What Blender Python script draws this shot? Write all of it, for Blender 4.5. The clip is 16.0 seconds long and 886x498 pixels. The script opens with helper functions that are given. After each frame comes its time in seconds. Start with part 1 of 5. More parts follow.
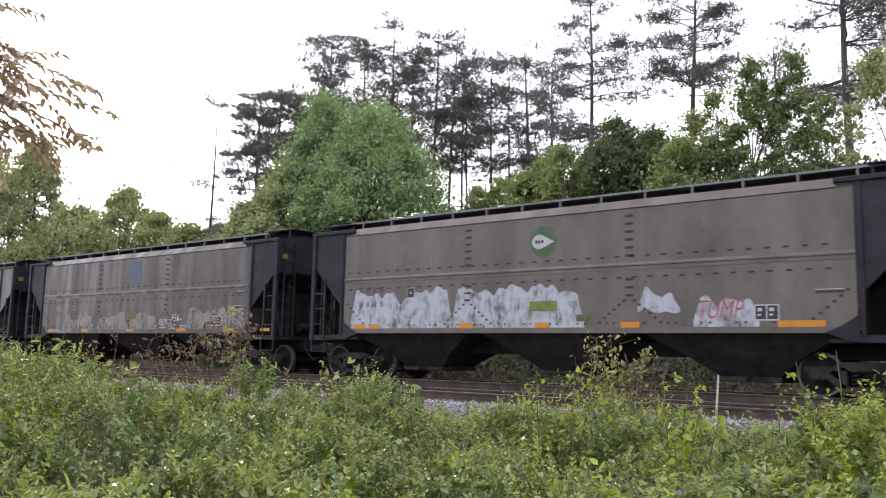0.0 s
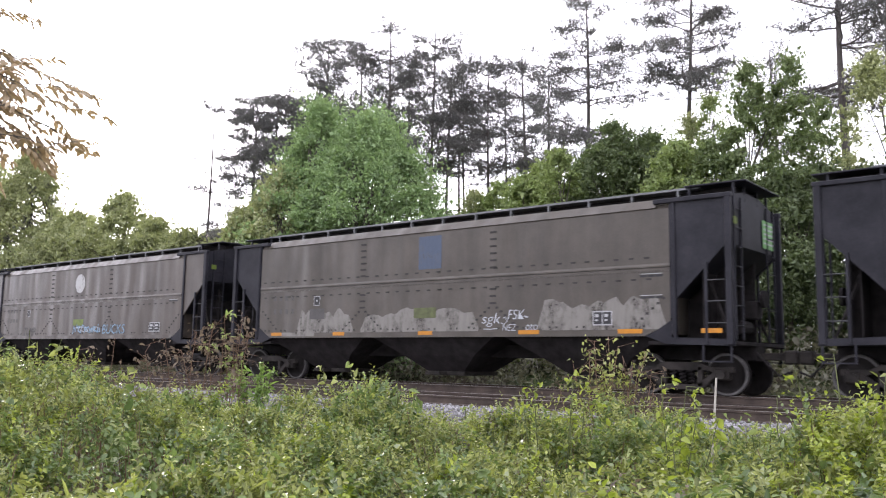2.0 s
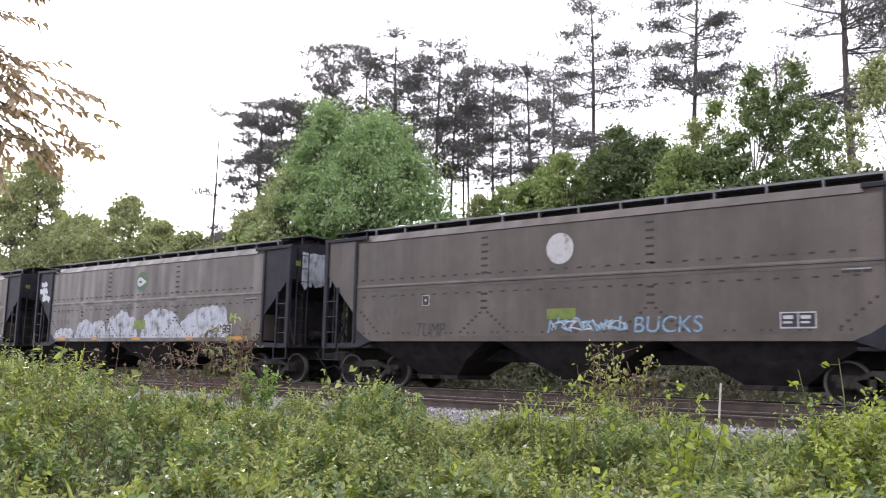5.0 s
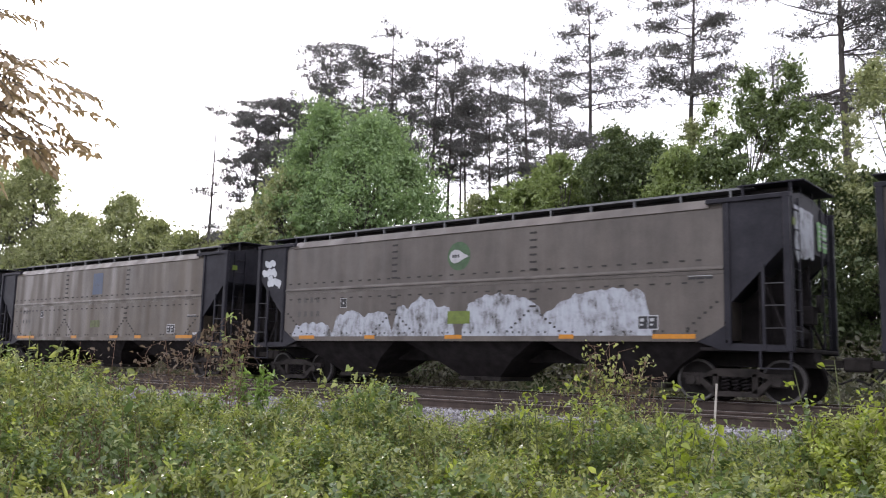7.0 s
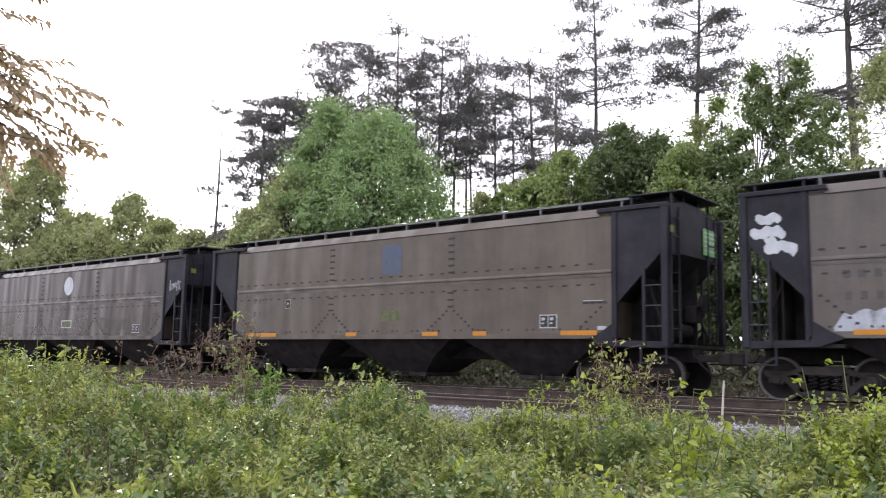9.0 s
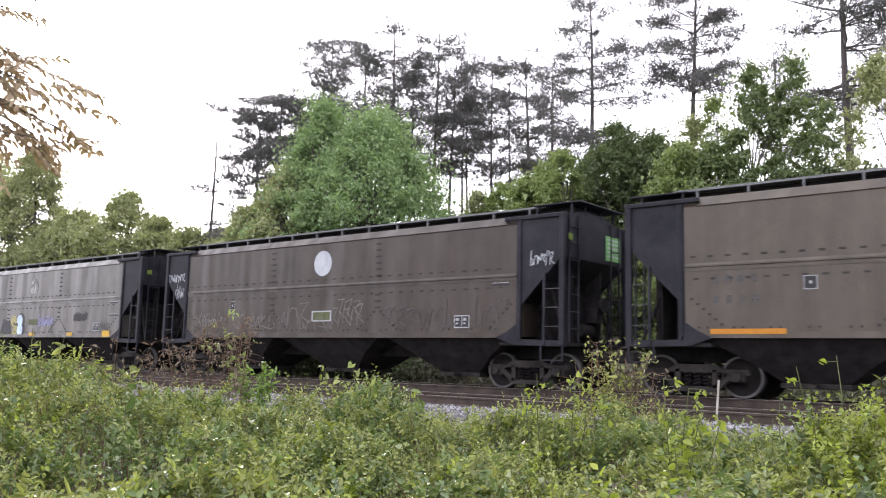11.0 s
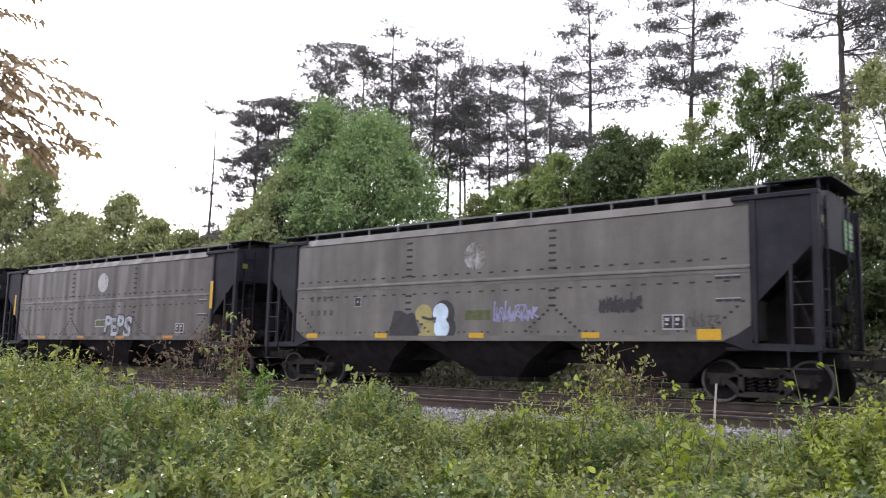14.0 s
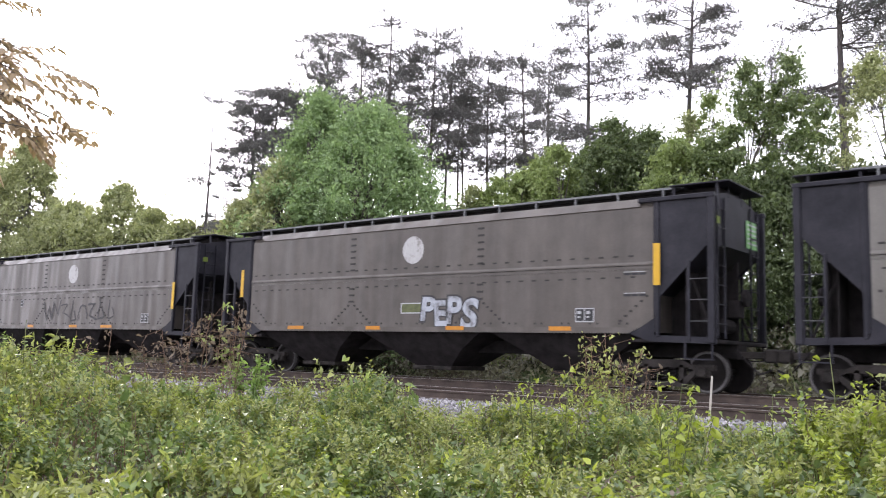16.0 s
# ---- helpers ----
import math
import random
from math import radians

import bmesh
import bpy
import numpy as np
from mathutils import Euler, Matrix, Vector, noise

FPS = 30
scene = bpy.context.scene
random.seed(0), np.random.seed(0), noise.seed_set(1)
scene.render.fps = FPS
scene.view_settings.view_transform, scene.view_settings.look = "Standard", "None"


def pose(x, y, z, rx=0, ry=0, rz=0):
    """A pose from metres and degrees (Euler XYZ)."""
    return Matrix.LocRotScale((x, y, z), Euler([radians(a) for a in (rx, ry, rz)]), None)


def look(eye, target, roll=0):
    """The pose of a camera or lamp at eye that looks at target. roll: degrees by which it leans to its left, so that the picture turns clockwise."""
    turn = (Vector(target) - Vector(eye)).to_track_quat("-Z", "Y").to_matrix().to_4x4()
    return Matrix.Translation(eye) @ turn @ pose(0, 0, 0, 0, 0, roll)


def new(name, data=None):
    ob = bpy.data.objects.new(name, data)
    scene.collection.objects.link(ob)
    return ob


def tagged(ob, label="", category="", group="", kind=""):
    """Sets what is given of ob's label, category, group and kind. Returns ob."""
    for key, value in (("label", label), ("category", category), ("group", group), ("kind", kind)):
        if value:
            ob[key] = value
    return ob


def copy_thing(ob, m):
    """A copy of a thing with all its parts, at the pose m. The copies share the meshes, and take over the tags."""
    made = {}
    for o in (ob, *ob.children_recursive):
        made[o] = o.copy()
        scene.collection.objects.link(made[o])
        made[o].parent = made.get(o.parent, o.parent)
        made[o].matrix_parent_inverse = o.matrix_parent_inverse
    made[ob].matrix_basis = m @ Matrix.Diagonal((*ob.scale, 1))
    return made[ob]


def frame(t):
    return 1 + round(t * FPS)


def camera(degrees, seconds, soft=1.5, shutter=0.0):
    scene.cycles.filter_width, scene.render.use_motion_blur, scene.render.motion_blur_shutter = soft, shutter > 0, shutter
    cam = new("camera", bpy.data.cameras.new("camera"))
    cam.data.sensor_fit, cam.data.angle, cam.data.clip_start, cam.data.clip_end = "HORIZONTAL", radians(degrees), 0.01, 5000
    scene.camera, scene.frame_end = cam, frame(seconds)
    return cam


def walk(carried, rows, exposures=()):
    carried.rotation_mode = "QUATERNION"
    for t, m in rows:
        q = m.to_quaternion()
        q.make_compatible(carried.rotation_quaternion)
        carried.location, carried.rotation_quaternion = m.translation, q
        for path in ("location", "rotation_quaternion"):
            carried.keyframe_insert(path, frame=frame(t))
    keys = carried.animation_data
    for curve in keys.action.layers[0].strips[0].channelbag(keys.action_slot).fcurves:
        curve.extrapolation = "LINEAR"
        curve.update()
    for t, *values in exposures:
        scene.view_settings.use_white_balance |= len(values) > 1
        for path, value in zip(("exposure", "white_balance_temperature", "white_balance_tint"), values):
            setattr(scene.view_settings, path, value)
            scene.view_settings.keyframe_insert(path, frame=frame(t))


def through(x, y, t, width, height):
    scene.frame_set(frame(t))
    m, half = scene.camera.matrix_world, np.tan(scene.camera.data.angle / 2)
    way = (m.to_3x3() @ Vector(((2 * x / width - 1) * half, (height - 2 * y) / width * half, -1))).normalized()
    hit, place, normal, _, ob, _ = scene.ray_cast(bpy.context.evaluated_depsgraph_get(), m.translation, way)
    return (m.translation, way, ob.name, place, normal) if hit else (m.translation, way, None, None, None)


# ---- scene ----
cam = camera(55.0, 16.0, 1.1, 0.2)
PATH = [
    (0, pose(0, 0, 0.66, 97.190, -1.245, 39.046)),
    (0.5, pose(0, 0, 0.66, 96.949, -1.548, 38.572)),
    (1, pose(0, 0, 0.66, 96.832, -1.163, 38.085)),
    (1.5, pose(0, 0, 0.66, 96.917, -0.835, 38.536)),
    (2, pose(0, 0, 0.66, 97.460, -0.984, 38.905)),
    (2.5, pose(0, 0, 0.66, 97.430, -1.232, 38.757)),
    (3, pose(0, 0, 0.66, 97.397, -1.140, 39.001)),
    (3.5, pose(0, 0, 0.66, 97.552, -1.114, 39.004)),
    (4, pose(0, 0, 0.66, 97.613, -1.149, 39.041)),
    (4.2, pose(0, 0, 0.66, 97.701, -1.113, 39.227)),
    (6.5, pose(0, 0, 0.66, 97.749, -1.464, 38.949)),
    (7, pose(0, 0, 0.66, 97.723, -1.370, 38.924)),
    (7.5, pose(0, 0, 0.66, 97.811, -1.324, 38.855)),
    (8, pose(0, 0, 0.66, 97.831, -1.245, 39.249)),
    (8.5, pose(0, 0, 0.66, 97.548, -1.353, 39.268)),
    (9, pose(0, 0, 0.66, 97.570, -1.152, 39.365)),
    (11.5, pose(0, 0, 0.66, 97.510, -1.341, 39.015)),
    (12, pose(0, 0, 0.66, 97.799, -1.183, 39.351)),
    (12.5, pose(0, 0, 0.66, 97.794, -1.428, 39.485)),
    (13, pose(0, 0, 0.66, 97.658, -1.297, 39.429)),
    (13.5, pose(0, 0, 0.66, 97.864, -1.404, 39.154)),
    (14, pose(0, 0, 0.66, 97.695, -1.422, 38.902)),
    (14.5, pose(0, 0, 0.66, 97.557, -1.698, 38.639)),
    (15, pose(0, 0, 0.66, 97.331, -1.716, 38.434)),
    (15.5, pose(0, 0, 0.66, 97.168, -1.684, 38.457)),
    (16, pose(0, 0, 0.66, 97.118, -1.706, 38.676)),
]
EXPOSURES = [(0, 0.24, 6240, 20), (0.5, 0.21, 6240, 20), (1, 0.42, 6240, 20), (1.5, 0.68, 6240, 20), (2, 0.57, 6240, 20), (2.5, 0.30, 6240, 20), (3, 0.38, 6240, 20), (3.5, 0.42, 6240, 20), (4, 0.49, 6240, 20), (6.5, 0.42, 6240, 20), (7, 0.17, 6240, 20), (7.5, 0.07, 6240, 20), (8, 0.10, 6240, 20), (8.5, 0.30, 6240, 20), (9, 0.38, 6240, 20), (11.5, 0.57, 6240, 20), (12, 0.38, 6240, 20), (12.5, 0.34, 6240, 20), (13, 0.41, 6240, 20), (13.5, 0.44, 6240, 20), (14, 0.14, 6240, 20), (14.5, 0.10, 6240, 20), (15, 0.26, 6240, 20), (15.5, 0.51, 6240, 20), (16, 0.65, 6240, 20)]

walk(cam, PATH, EXPOSURES)

# ---- world and sun: bright hazy evening sky, low sun behind the trees ----
SUN_LEFT, SUN_UP = 62.0, 16.0           # degrees left of +y, degrees above the horizon
world = bpy.data.worlds.new("hazy_sky")
scene.world = world
world.use_nodes = True
wn, wl = world.node_tree.nodes, world.node_tree.links
sky = wn.new("ShaderNodeTexSky")
sky.sky_type, sky.sun_disc = "NISHITA", False
sky.sun_elevation, sky.sun_rotation = radians(SUN_UP), radians(-SUN_LEFT)
sky.air_density, sky.dust_density, sky.ozone_density = 1.0, 4.0, 1.0
wash = wn.new("ShaderNodeHueSaturation")
wash.inputs["Saturation"].default_value = 0.12
haze = wn.new("ShaderNodeMix")
haze.data_type = "RGBA"
haze.inputs["Factor"].default_value = 0.62
haze.inputs["B"].default_value = (18.6, 19.0, 19.6, 1)
wl.new(sky.outputs[0], wash.inputs["Color"])
wl.new(wash.outputs[0], haze.inputs["A"])
wl.new(haze.outputs["Result"], wn["Background"].inputs["Color"])
wn["Background"].inputs["Strength"].default_value = 0.13

sun_data = bpy.data.lights.new("sun", "SUN")
sun_data.energy, sun_data.angle, sun_data.color = 1.4, radians(10), (1.0, 0.9, 0.74)
sun = new("sun", sun_data)
_b, _e = radians(SUN_LEFT), radians(SUN_UP)
sun.matrix_world = look((0, 0, 0), (math.sin(_b) * math.cos(_e), -math.cos(_b) * math.cos(_e), -math.sin(_e)))


# ---- materials ----
def shader(name, rough=0.6, metal=0.0, gloss=0.5):
    m = bpy.data.materials.new(name)
    m.use_nodes = True
    p = m.node_tree.nodes["Principled BSDF"]
    p.inputs["Roughness"].default_value, p.inputs["Metallic"].default_value = rough, metal
    p.inputs["Specular IOR Level"].default_value = gloss
    return m, m.node_tree.nodes, m.node_tree.links, p


def coords(n, l, scale=(1, 1, 1), world_space=False):
    if world_space:
        src = n.new("ShaderNodeNewGeometry").outputs["Position"]
    else:
        src = n.new("ShaderNodeTexCoord").outputs["Object"]
    mp = n.new("ShaderNodeMapping")
    mp.inputs["Scale"].default_value = scale
    l.new(src, mp.inputs["Vector"])
    return mp.outputs[0]


def noise_tex(n, l, vec, scale, detail=5, rough=0.6):
    t = n.new("ShaderNodeTexNoise")
    t.inputs["Scale"].default_value, t.inputs["Detail"].default_value = scale, detail
    t.inputs["Roughness"].default_value = rough
    l.new(vec, t.inputs["Vector"])
    return t.outputs["Fac"]


def ramp(n, l, fac, stops):
    r = n.new("ShaderNodeValToRGB")
    els = r.color_ramp.elements
    while len(els) < len(stops):
        els.new(0.5)
    for e, (p, c) in zip(els, stops):
        e.position = p
        e.color = (*c, 1) if len(c) == 3 else c
    l.new(fac, r.inputs[0])
    return r.outputs[0]


def mix(n, l, fac, a, b, how="MIX"):
    m = n.new("ShaderNodeMix")
    m.data_type, m.blend_type = "RGBA", how
    for s, v in (("Factor", fac), ("A", a), ("B", b)):
        if isinstance(v, (int, float)):
            m.inputs[s].default_value = v
        elif isinstance(v, tuple):
            m.inputs[s].default_value = (*v, 1)
        else:
            l.new(v, m.inputs[s])
    return m.outputs["Result"]


def bump(n, l, p, height, strength, distance=0.01):
    b = n.new("ShaderNodeBump")
    b.inputs["Strength"].default_value, b.inputs["Distance"].default_value = strength, distance
    l.new(height, b.inputs["Height"])
    l.new(b.outputs[0], p.inputs["Normal"])


def g3(v):
    return (v, v, v)


def plain(name, col, rough=0.6, metal=0.0, var=0.25, scale=4.0, bumpy=0.2, tint=None, gloss=0.4):
    """A worn surface: two scales of noise over a base colour, with fine relief."""
    m, n, l, p = shader(name, rough, metal, gloss)
    vec = coords(n, l)
    big, fine = noise_tex(n, l, vec, scale), noise_tex(n, l, vec, scale * 14, 3)
    lo = tuple(c * (1 - var) for c in col)
    hi = tint or tuple(min(1, c * (1 + var)) for c in col)
    c1 = ramp(n, l, big, [(0.3, lo), (0.7, hi)])
    c2 = ramp(n, l, fine, [(0.3, g3(0.78)), (0.7, g3(1.0))])
    l.new(mix(n, l, 1.0, c1, c2, "MULTIPLY"), p.inputs["Base Color"])
    bump(n, l, p, fine, bumpy)
    return m


def car_paint():
    """Tan hopper paint, faded, with dust, soot streaks down the sheets and a slightly wavy skin. Colour comes from the object."""
    m, n, l, p = shader("faded_tan_paint", 0.42, 0, 0.3)
    info = n.new("ShaderNodeObjectInfo")
    shift = n.new("ShaderNodeVectorMath")
    shift.operation = "ADD"
    off = n.new("ShaderNodeCombineXYZ")
    mul = n.new("ShaderNodeMath")
    mul.operation = "MULTIPLY"
    mul.inputs[1].default_value = 40.0
    l.new(info.outputs["Random"], mul.inputs[0])
    l.new(mul.outputs[0], off.inputs[0])
    l.new(n.new("ShaderNodeTexCoord").outputs["Object"], shift.inputs[0])
    l.new(off.outputs[0], shift.inputs[1])

    def space(s):
        mp = n.new("ShaderNodeMapping")
        mp.inputs["Scale"].default_value = s
        l.new(shift.outputs[0], mp.inputs["Vector"])
        return mp.outputs[0]
    patchy = noise_tex(n, l, space((1, 1, 1)), 0.9, 6)
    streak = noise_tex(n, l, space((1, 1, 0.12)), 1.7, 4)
    fine = noise_tex(n, l, space((1, 1, 1)), 26, 4)
    rusty = noise_tex(n, l, space((1, 1, 0.35)), 2.1, 8, 0.7)
    base = mix(n, l, 1.0, info.outputs["Color"], ramp(n, l, patchy, [(0.3, g3(0.74)), (0.7, g3(1.1))]), "MULTIPLY")
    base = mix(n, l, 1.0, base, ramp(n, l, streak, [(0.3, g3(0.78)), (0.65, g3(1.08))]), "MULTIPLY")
    base = mix(n, l, 1.0, base, ramp(n, l, fine, [(0.3, g3(0.88)), (0.7, g3(1.0))]), "MULTIPLY")
    base = mix(n, l, ramp(n, l, rusty, [(0.66, g3(0)), (0.8, g3(0.45))]), base, (0.13, 0.075, 0.045))
    l.new(base, p.inputs["Base Color"])
    rr = n.new("ShaderNodeMapRange")
    rr.inputs["To Min"].default_value, rr.inputs["To Max"].default_value = 0.24, 0.42
    l.new(patchy, rr.inputs["Value"])
    l.new(rr.outputs[0], p.inputs["Roughness"])
    wavy = noise_tex(n, l, space((1, 1, 0.22)), 1.15, 1)
    both = n.new("ShaderNodeMath")
    both.operation = "MULTIPLY_ADD"
    both.inputs[1].default_value = 0.02
    l.new(fine, both.inputs[0])
    l.new(wavy, both.inputs[2])
    bump(n, l, p, both.outputs[0], 1.0, 0.16)
    return m


def overspray(name, col, under=(0.19, 0.17, 0.15), cover=0.45, scale=2.2):
    """Paint rolled or sprayed thinly over the side, in uneven coats that let the sheet show through."""
    m, n, l, p = shader(name, 0.5)
    vec = coords(n, l)
    a, b = noise_tex(n, l, vec, scale, 7, 0.68), noise_tex(n, l, coords(n, l, (1, 1, 0.3)), scale * 5, 4)
    f = mix(n, l, 0.3, a, b)
    fac = ramp(n, l, f, [(cover - 0.12, g3(0)), (cover + 0.1, g3(1))])
    shade = ramp(n, l, b, [(0.3, tuple(c * 0.82 for c in col)), (0.7, col)])
    l.new(mix(n, l, fac, under, shade), p.inputs["Base Color"])
    l.new(ramp(n, l, f, [(cover - 0.22, g3(0)), (cover + 0.04, g3(1))]), p.inputs["Alpha"])
    bump(n, l, p, b, 0.15)
    return m


def leaf_mat(name, dark, light, through, rough=0.45, patch=0.45, grain=1.3):
    """Leaf: every leaf its own shade between dark and light, with light coming through the blade."""
    m, n, l, p = shader(name, rough)
    rnd = n.new("ShaderNodeNewGeometry").outputs["Random Per Island"]
    fine = noise_tex(n, l, coords(n, l), grain, 3)
    f = mix(n, l, patch, rnd, fine)
    col = ramp(n, l, f, [(0.12, dark), (0.55, tuple((a + b) / 2 for a, b in zip(dark, light))), (0.9, light)])
    l.new(col, p.inputs["Base Color"])
    tr = n.new("ShaderNodeBsdfTranslucent")
    l.new(mix(n, l, 1.0, col, through, "MULTIPLY"), tr.inputs["Color"])
    ms = n.new("ShaderNodeMixShader")
    ms.inputs[0].default_value = 0.38
    l.new(p.outputs[0], ms.inputs[1])
    l.new(tr.outputs[0], ms.inputs[2])
    l.new(ms.outputs[0], n["Material Output"].inputs["Surface"])
    return m


def bark(name, col):
    m, n, l, p = shader(name, 0.9)
    vec = coords(n, l, (1, 1, 0.22))
    a, b = noise_tex(n, l, vec, 14, 6, 0.7), noise_tex(n, l, vec, 2.5, 3)
    c = mix(n, l, 1.0, ramp(n, l, a, [(0.3, tuple(x * 0.4 for x in col)), (0.7, col)]), ramp(n, l, b, [(0.3, g3(0.7)), (0.7, g3(1.1))]), "MULTIPLY")
    l.new(c, p.inputs["Base Color"])
    bump(n, l, p, a, 0.8, 0.03)
    return m


def earth_mat():
    """Soil and litter with grass, over the whole ground."""
    m, n, l, p = shader("weedy_soil", 0.95)
    vec = coords(n, l, world_space=True)
    a, b, c = noise_tex(n, l, vec, 0.35, 6), noise_tex(n, l, vec, 6, 6, 0.7), noise_tex(n, l, vec, 60, 3)
    soil = ramp(n, l, b, [(0.3, (0.03, 0.024, 0.015)), (0.7, (0.11, 0.085, 0.055))])
    weed = ramp(n, l, b, [(0.3, (0.02, 0.035, 0.01)), (0.7, (0.07, 0.1, 0.025))])
    col = mix(n, l, ramp(n, l, a, [(0.42, g3(0)), (0.56, g3(1))]), soil, weed)
    l.new(mix(n, l, 1.0, col, ramp(n, l, c, [(0.3, g3(0.6)), (0.7, g3(1.1))]), "MULTIPLY"), p.inputs["Base Color"])
    bump(n, l, p, b, 0.8, 0.08)
    return m


def stone_mat():
    m, n, l, p = shader("grey_ballast_stone", 0.85)
    rnd = n.new("ShaderNodeNewGeometry").outputs["Random Per Island"]
    fine = noise_tex(n, l, coords(n, l), 30, 4)
    col = ramp(n, l, rnd, [(0.0, (0.14, 0.13, 0.13)), (0.6, (0.27, 0.265, 0.28)), (1.0, (0.42, 0.41, 0.42))])
    l.new(mix(n, l, 1.0, col, ramp(n, l, fine, [(0.3, g3(0.7)), (0.7, g3(1.1))]), "MULTIPLY"), p.inputs["Base Color"])
    bump(n, l, p, fine, 0.4)
    return m


def ballast_mat():
    m, n, l, p = shader("ballast_bed", 0.95)
    vec = coords(n, l, world_space=True)
    v = n.new("ShaderNodeTexVoronoi")
    v.inputs["Scale"].default_value = 22
    l.new(vec, v.inputs["Vector"])
    a = noise_tex(n, l, vec, 0.6, 5)
    col = ramp(n, l, v.outputs["Color"], [(0.1, (0.09, 0.085, 0.085)), (0.9, (0.3, 0.29, 0.3))])
    l.new(mix(n, l, 1.0, col, ramp(n, l, a, [(0.3, (0.62, 0.58, 0.54)), (0.7, (1, 1, 1))]), "MULTIPLY"), p.inputs["Base Color"])
    bump(n, l, p, v.outputs["Distance"], 1.0, 0.04)
    return m


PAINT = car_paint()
BLACK = plain("black_car_paint", (0.021, 0.0205, 0.028), 0.5, 0, 0.35, 1.2, 0.15, (0.036, 0.035, 0.043), 0.16)
BAYBLACK = plain("black_bay_paint", (0.025, 0.022, 0.0225), 0.85, 0.0, 0.4, 3, 0.4, None, 0.08)
SOOT = plain("sooty_steel", (0.026, 0.0232, 0.0235), 0.85, 0.0, 0.4, 3, 0.4, None, 0.1)
GREYSTEEL = plain("galvanised_walkway", (0.17, 0.175, 0.18), 0.55, 0.3, 0.3, 3, 0.3)
RUNG = plain("worn_black_rung", (0.06, 0.06, 0.064), 0.6, 0.2, 0.3, 6, 0.2)
FRAMESTEEL = plain("rusty_truck_casting", (0.03, 0.027, 0.025), 0.75, 0.1, 0.4, 4, 0.6, (0.055, 0.048, 0.044), 0.15)
WHEEL = plain("brown_wheel_steel", (0.019, 0.0165, 0.016), 0.75, 0.1, 0.3, 6, 0.3, None, 0.15)
RIM = plain("worn_wheel_rim", (0.09, 0.085, 0.083), 0.55, 0.3, 0.3, 8, 0.2)
STITCH = plain("dark_stitch_marks", (0.035, 0.032, 0.03), 0.8, 0, 0.3, 5, 0.2)
ORANGE = plain("orange_reflector", (0.5, 0.2, 0.008), 0.4, 0, 0.12, 6, 0.1)
YELLOW = plain("yellow_reflector", (0.58, 0.34, 0.012), 0.4, 0, 0.1, 6, 0.1)
LIME = plain("lime_placard", (0.12, 0.165, 0.025), 0.5, 0, 0.25, 6, 0.1)
OLIVE = plain("olive_stencil_box", (0.085, 0.098, 0.035), 0.55, 0, 0.35, 7, 0.1)
WHITE = plain("white_stencil", (0.4, 0.4, 0.41), 0.5, 0, 0.12, 5, 0.1)
GHOST = overspray("faded_white_emblem", (0.4, 0.395, 0.39), cover=0.4, scale=4)
WORN = overspray("worn_off_white_emblem", (0.36, 0.355, 0.35), cover=0.52, scale=2.6)
GREEN = plain("green_emblem", (0.045, 0.095, 0.04), 0.45, 0, 0.3, 5, 0.1)
BLUE = overspray("faded_blue_panel", (0.045, 0.066, 0.112), (0.075, 0.08, 0.095), 0.4, 3)
INK = plain("black_stencil", (0.02, 0.02, 0.022), 0.5, 0, 0.2, 5, 0.1)
FADED = overspray("faded_dark_lettering", (0.05, 0.045, 0.042), (0.085, 0.075, 0.068), 0.44, 8)
ROLLED = overspray("rolled_white_paint", (0.36, 0.385, 0.43), (0.2, 0.2, 0.205), 0.46, 2.4)
THIN = overspray("thin_white_paint", (0.19, 0.178, 0.16), (0.13, 0.118, 0.104), 0.46, 1.7)
SPRAYWHITE = plain("white_spray_paint", (0.47, 0.49, 0.52), 0.5, 0, 0.15, 4, 0.1)
SPRAYBLUE = overspray("pale_blue_spray_paint", (0.17, 0.3, 0.42), (0.13, 0.17, 0.2), 0.46, 6)
SPRAYVIOLET = plain("pale_violet_spray_paint", (0.28, 0.28, 0.44), 0.5, 0, 0.2, 4, 0.1)
SPRAYRED = plain("red_spray_paint", (0.32, 0.06, 0.05), 0.5, 0, 0.2, 4, 0.1)
SPRAYDARK = plain("dark_spray_paint", (0.03, 0.028, 0.03), 0.5, 0, 0.3, 4, 0.1)
SPRAYSAND = plain("sand_yellow_spray_paint", (0.33, 0.29, 0.11), 0.5, 0, 0.2, 4, 0.1)
RUST = plain("rusty_rail", (0.07, 0.052, 0.043), 0.85, 0.1, 0.4, 3, 0.5)
RAILTOP = plain("polished_rail_head", (0.45, 0.42, 0.4), 0.28, 0.8, 0.2, 4, 0.1)
TIE = plain("creosoted_tie", (0.035, 0.03, 0.026), 0.9, 0, 0.4, 3, 0.7)
EARTH, BALLAST, STONE = earth_mat(), ballast_mat(), stone_mat()
PINEBARK = bark("pine_bark", (0.125, 0.108, 0.1))
GREYBARK = bark("grey_bark", (0.16, 0.14, 0.12))
DRYSTEM = plain("dry_brown_stem", (0.16, 0.1, 0.065), 0.85, 0, 0.35, 9, 0.3)
PALESTICK = plain("bleached_stick", (0.42, 0.39, 0.35), 0.7, 0, 0.2, 9, 0.3)
GREENSTEM = plain("green_stem", (0.1, 0.12, 0.035), 0.6, 0, 0.3, 9, 0.2)
WARM = (1.15, 1.2, 0.72)
# Needles are lifted to pale grey to imitate sky glare over the crowns.
NEEDLE = leaf_mat("glare_greyed_needles", (0.09, 0.088, 0.09), (0.2, 0.19, 0.185), (0.95, 1.0, 0.85), 0.5)
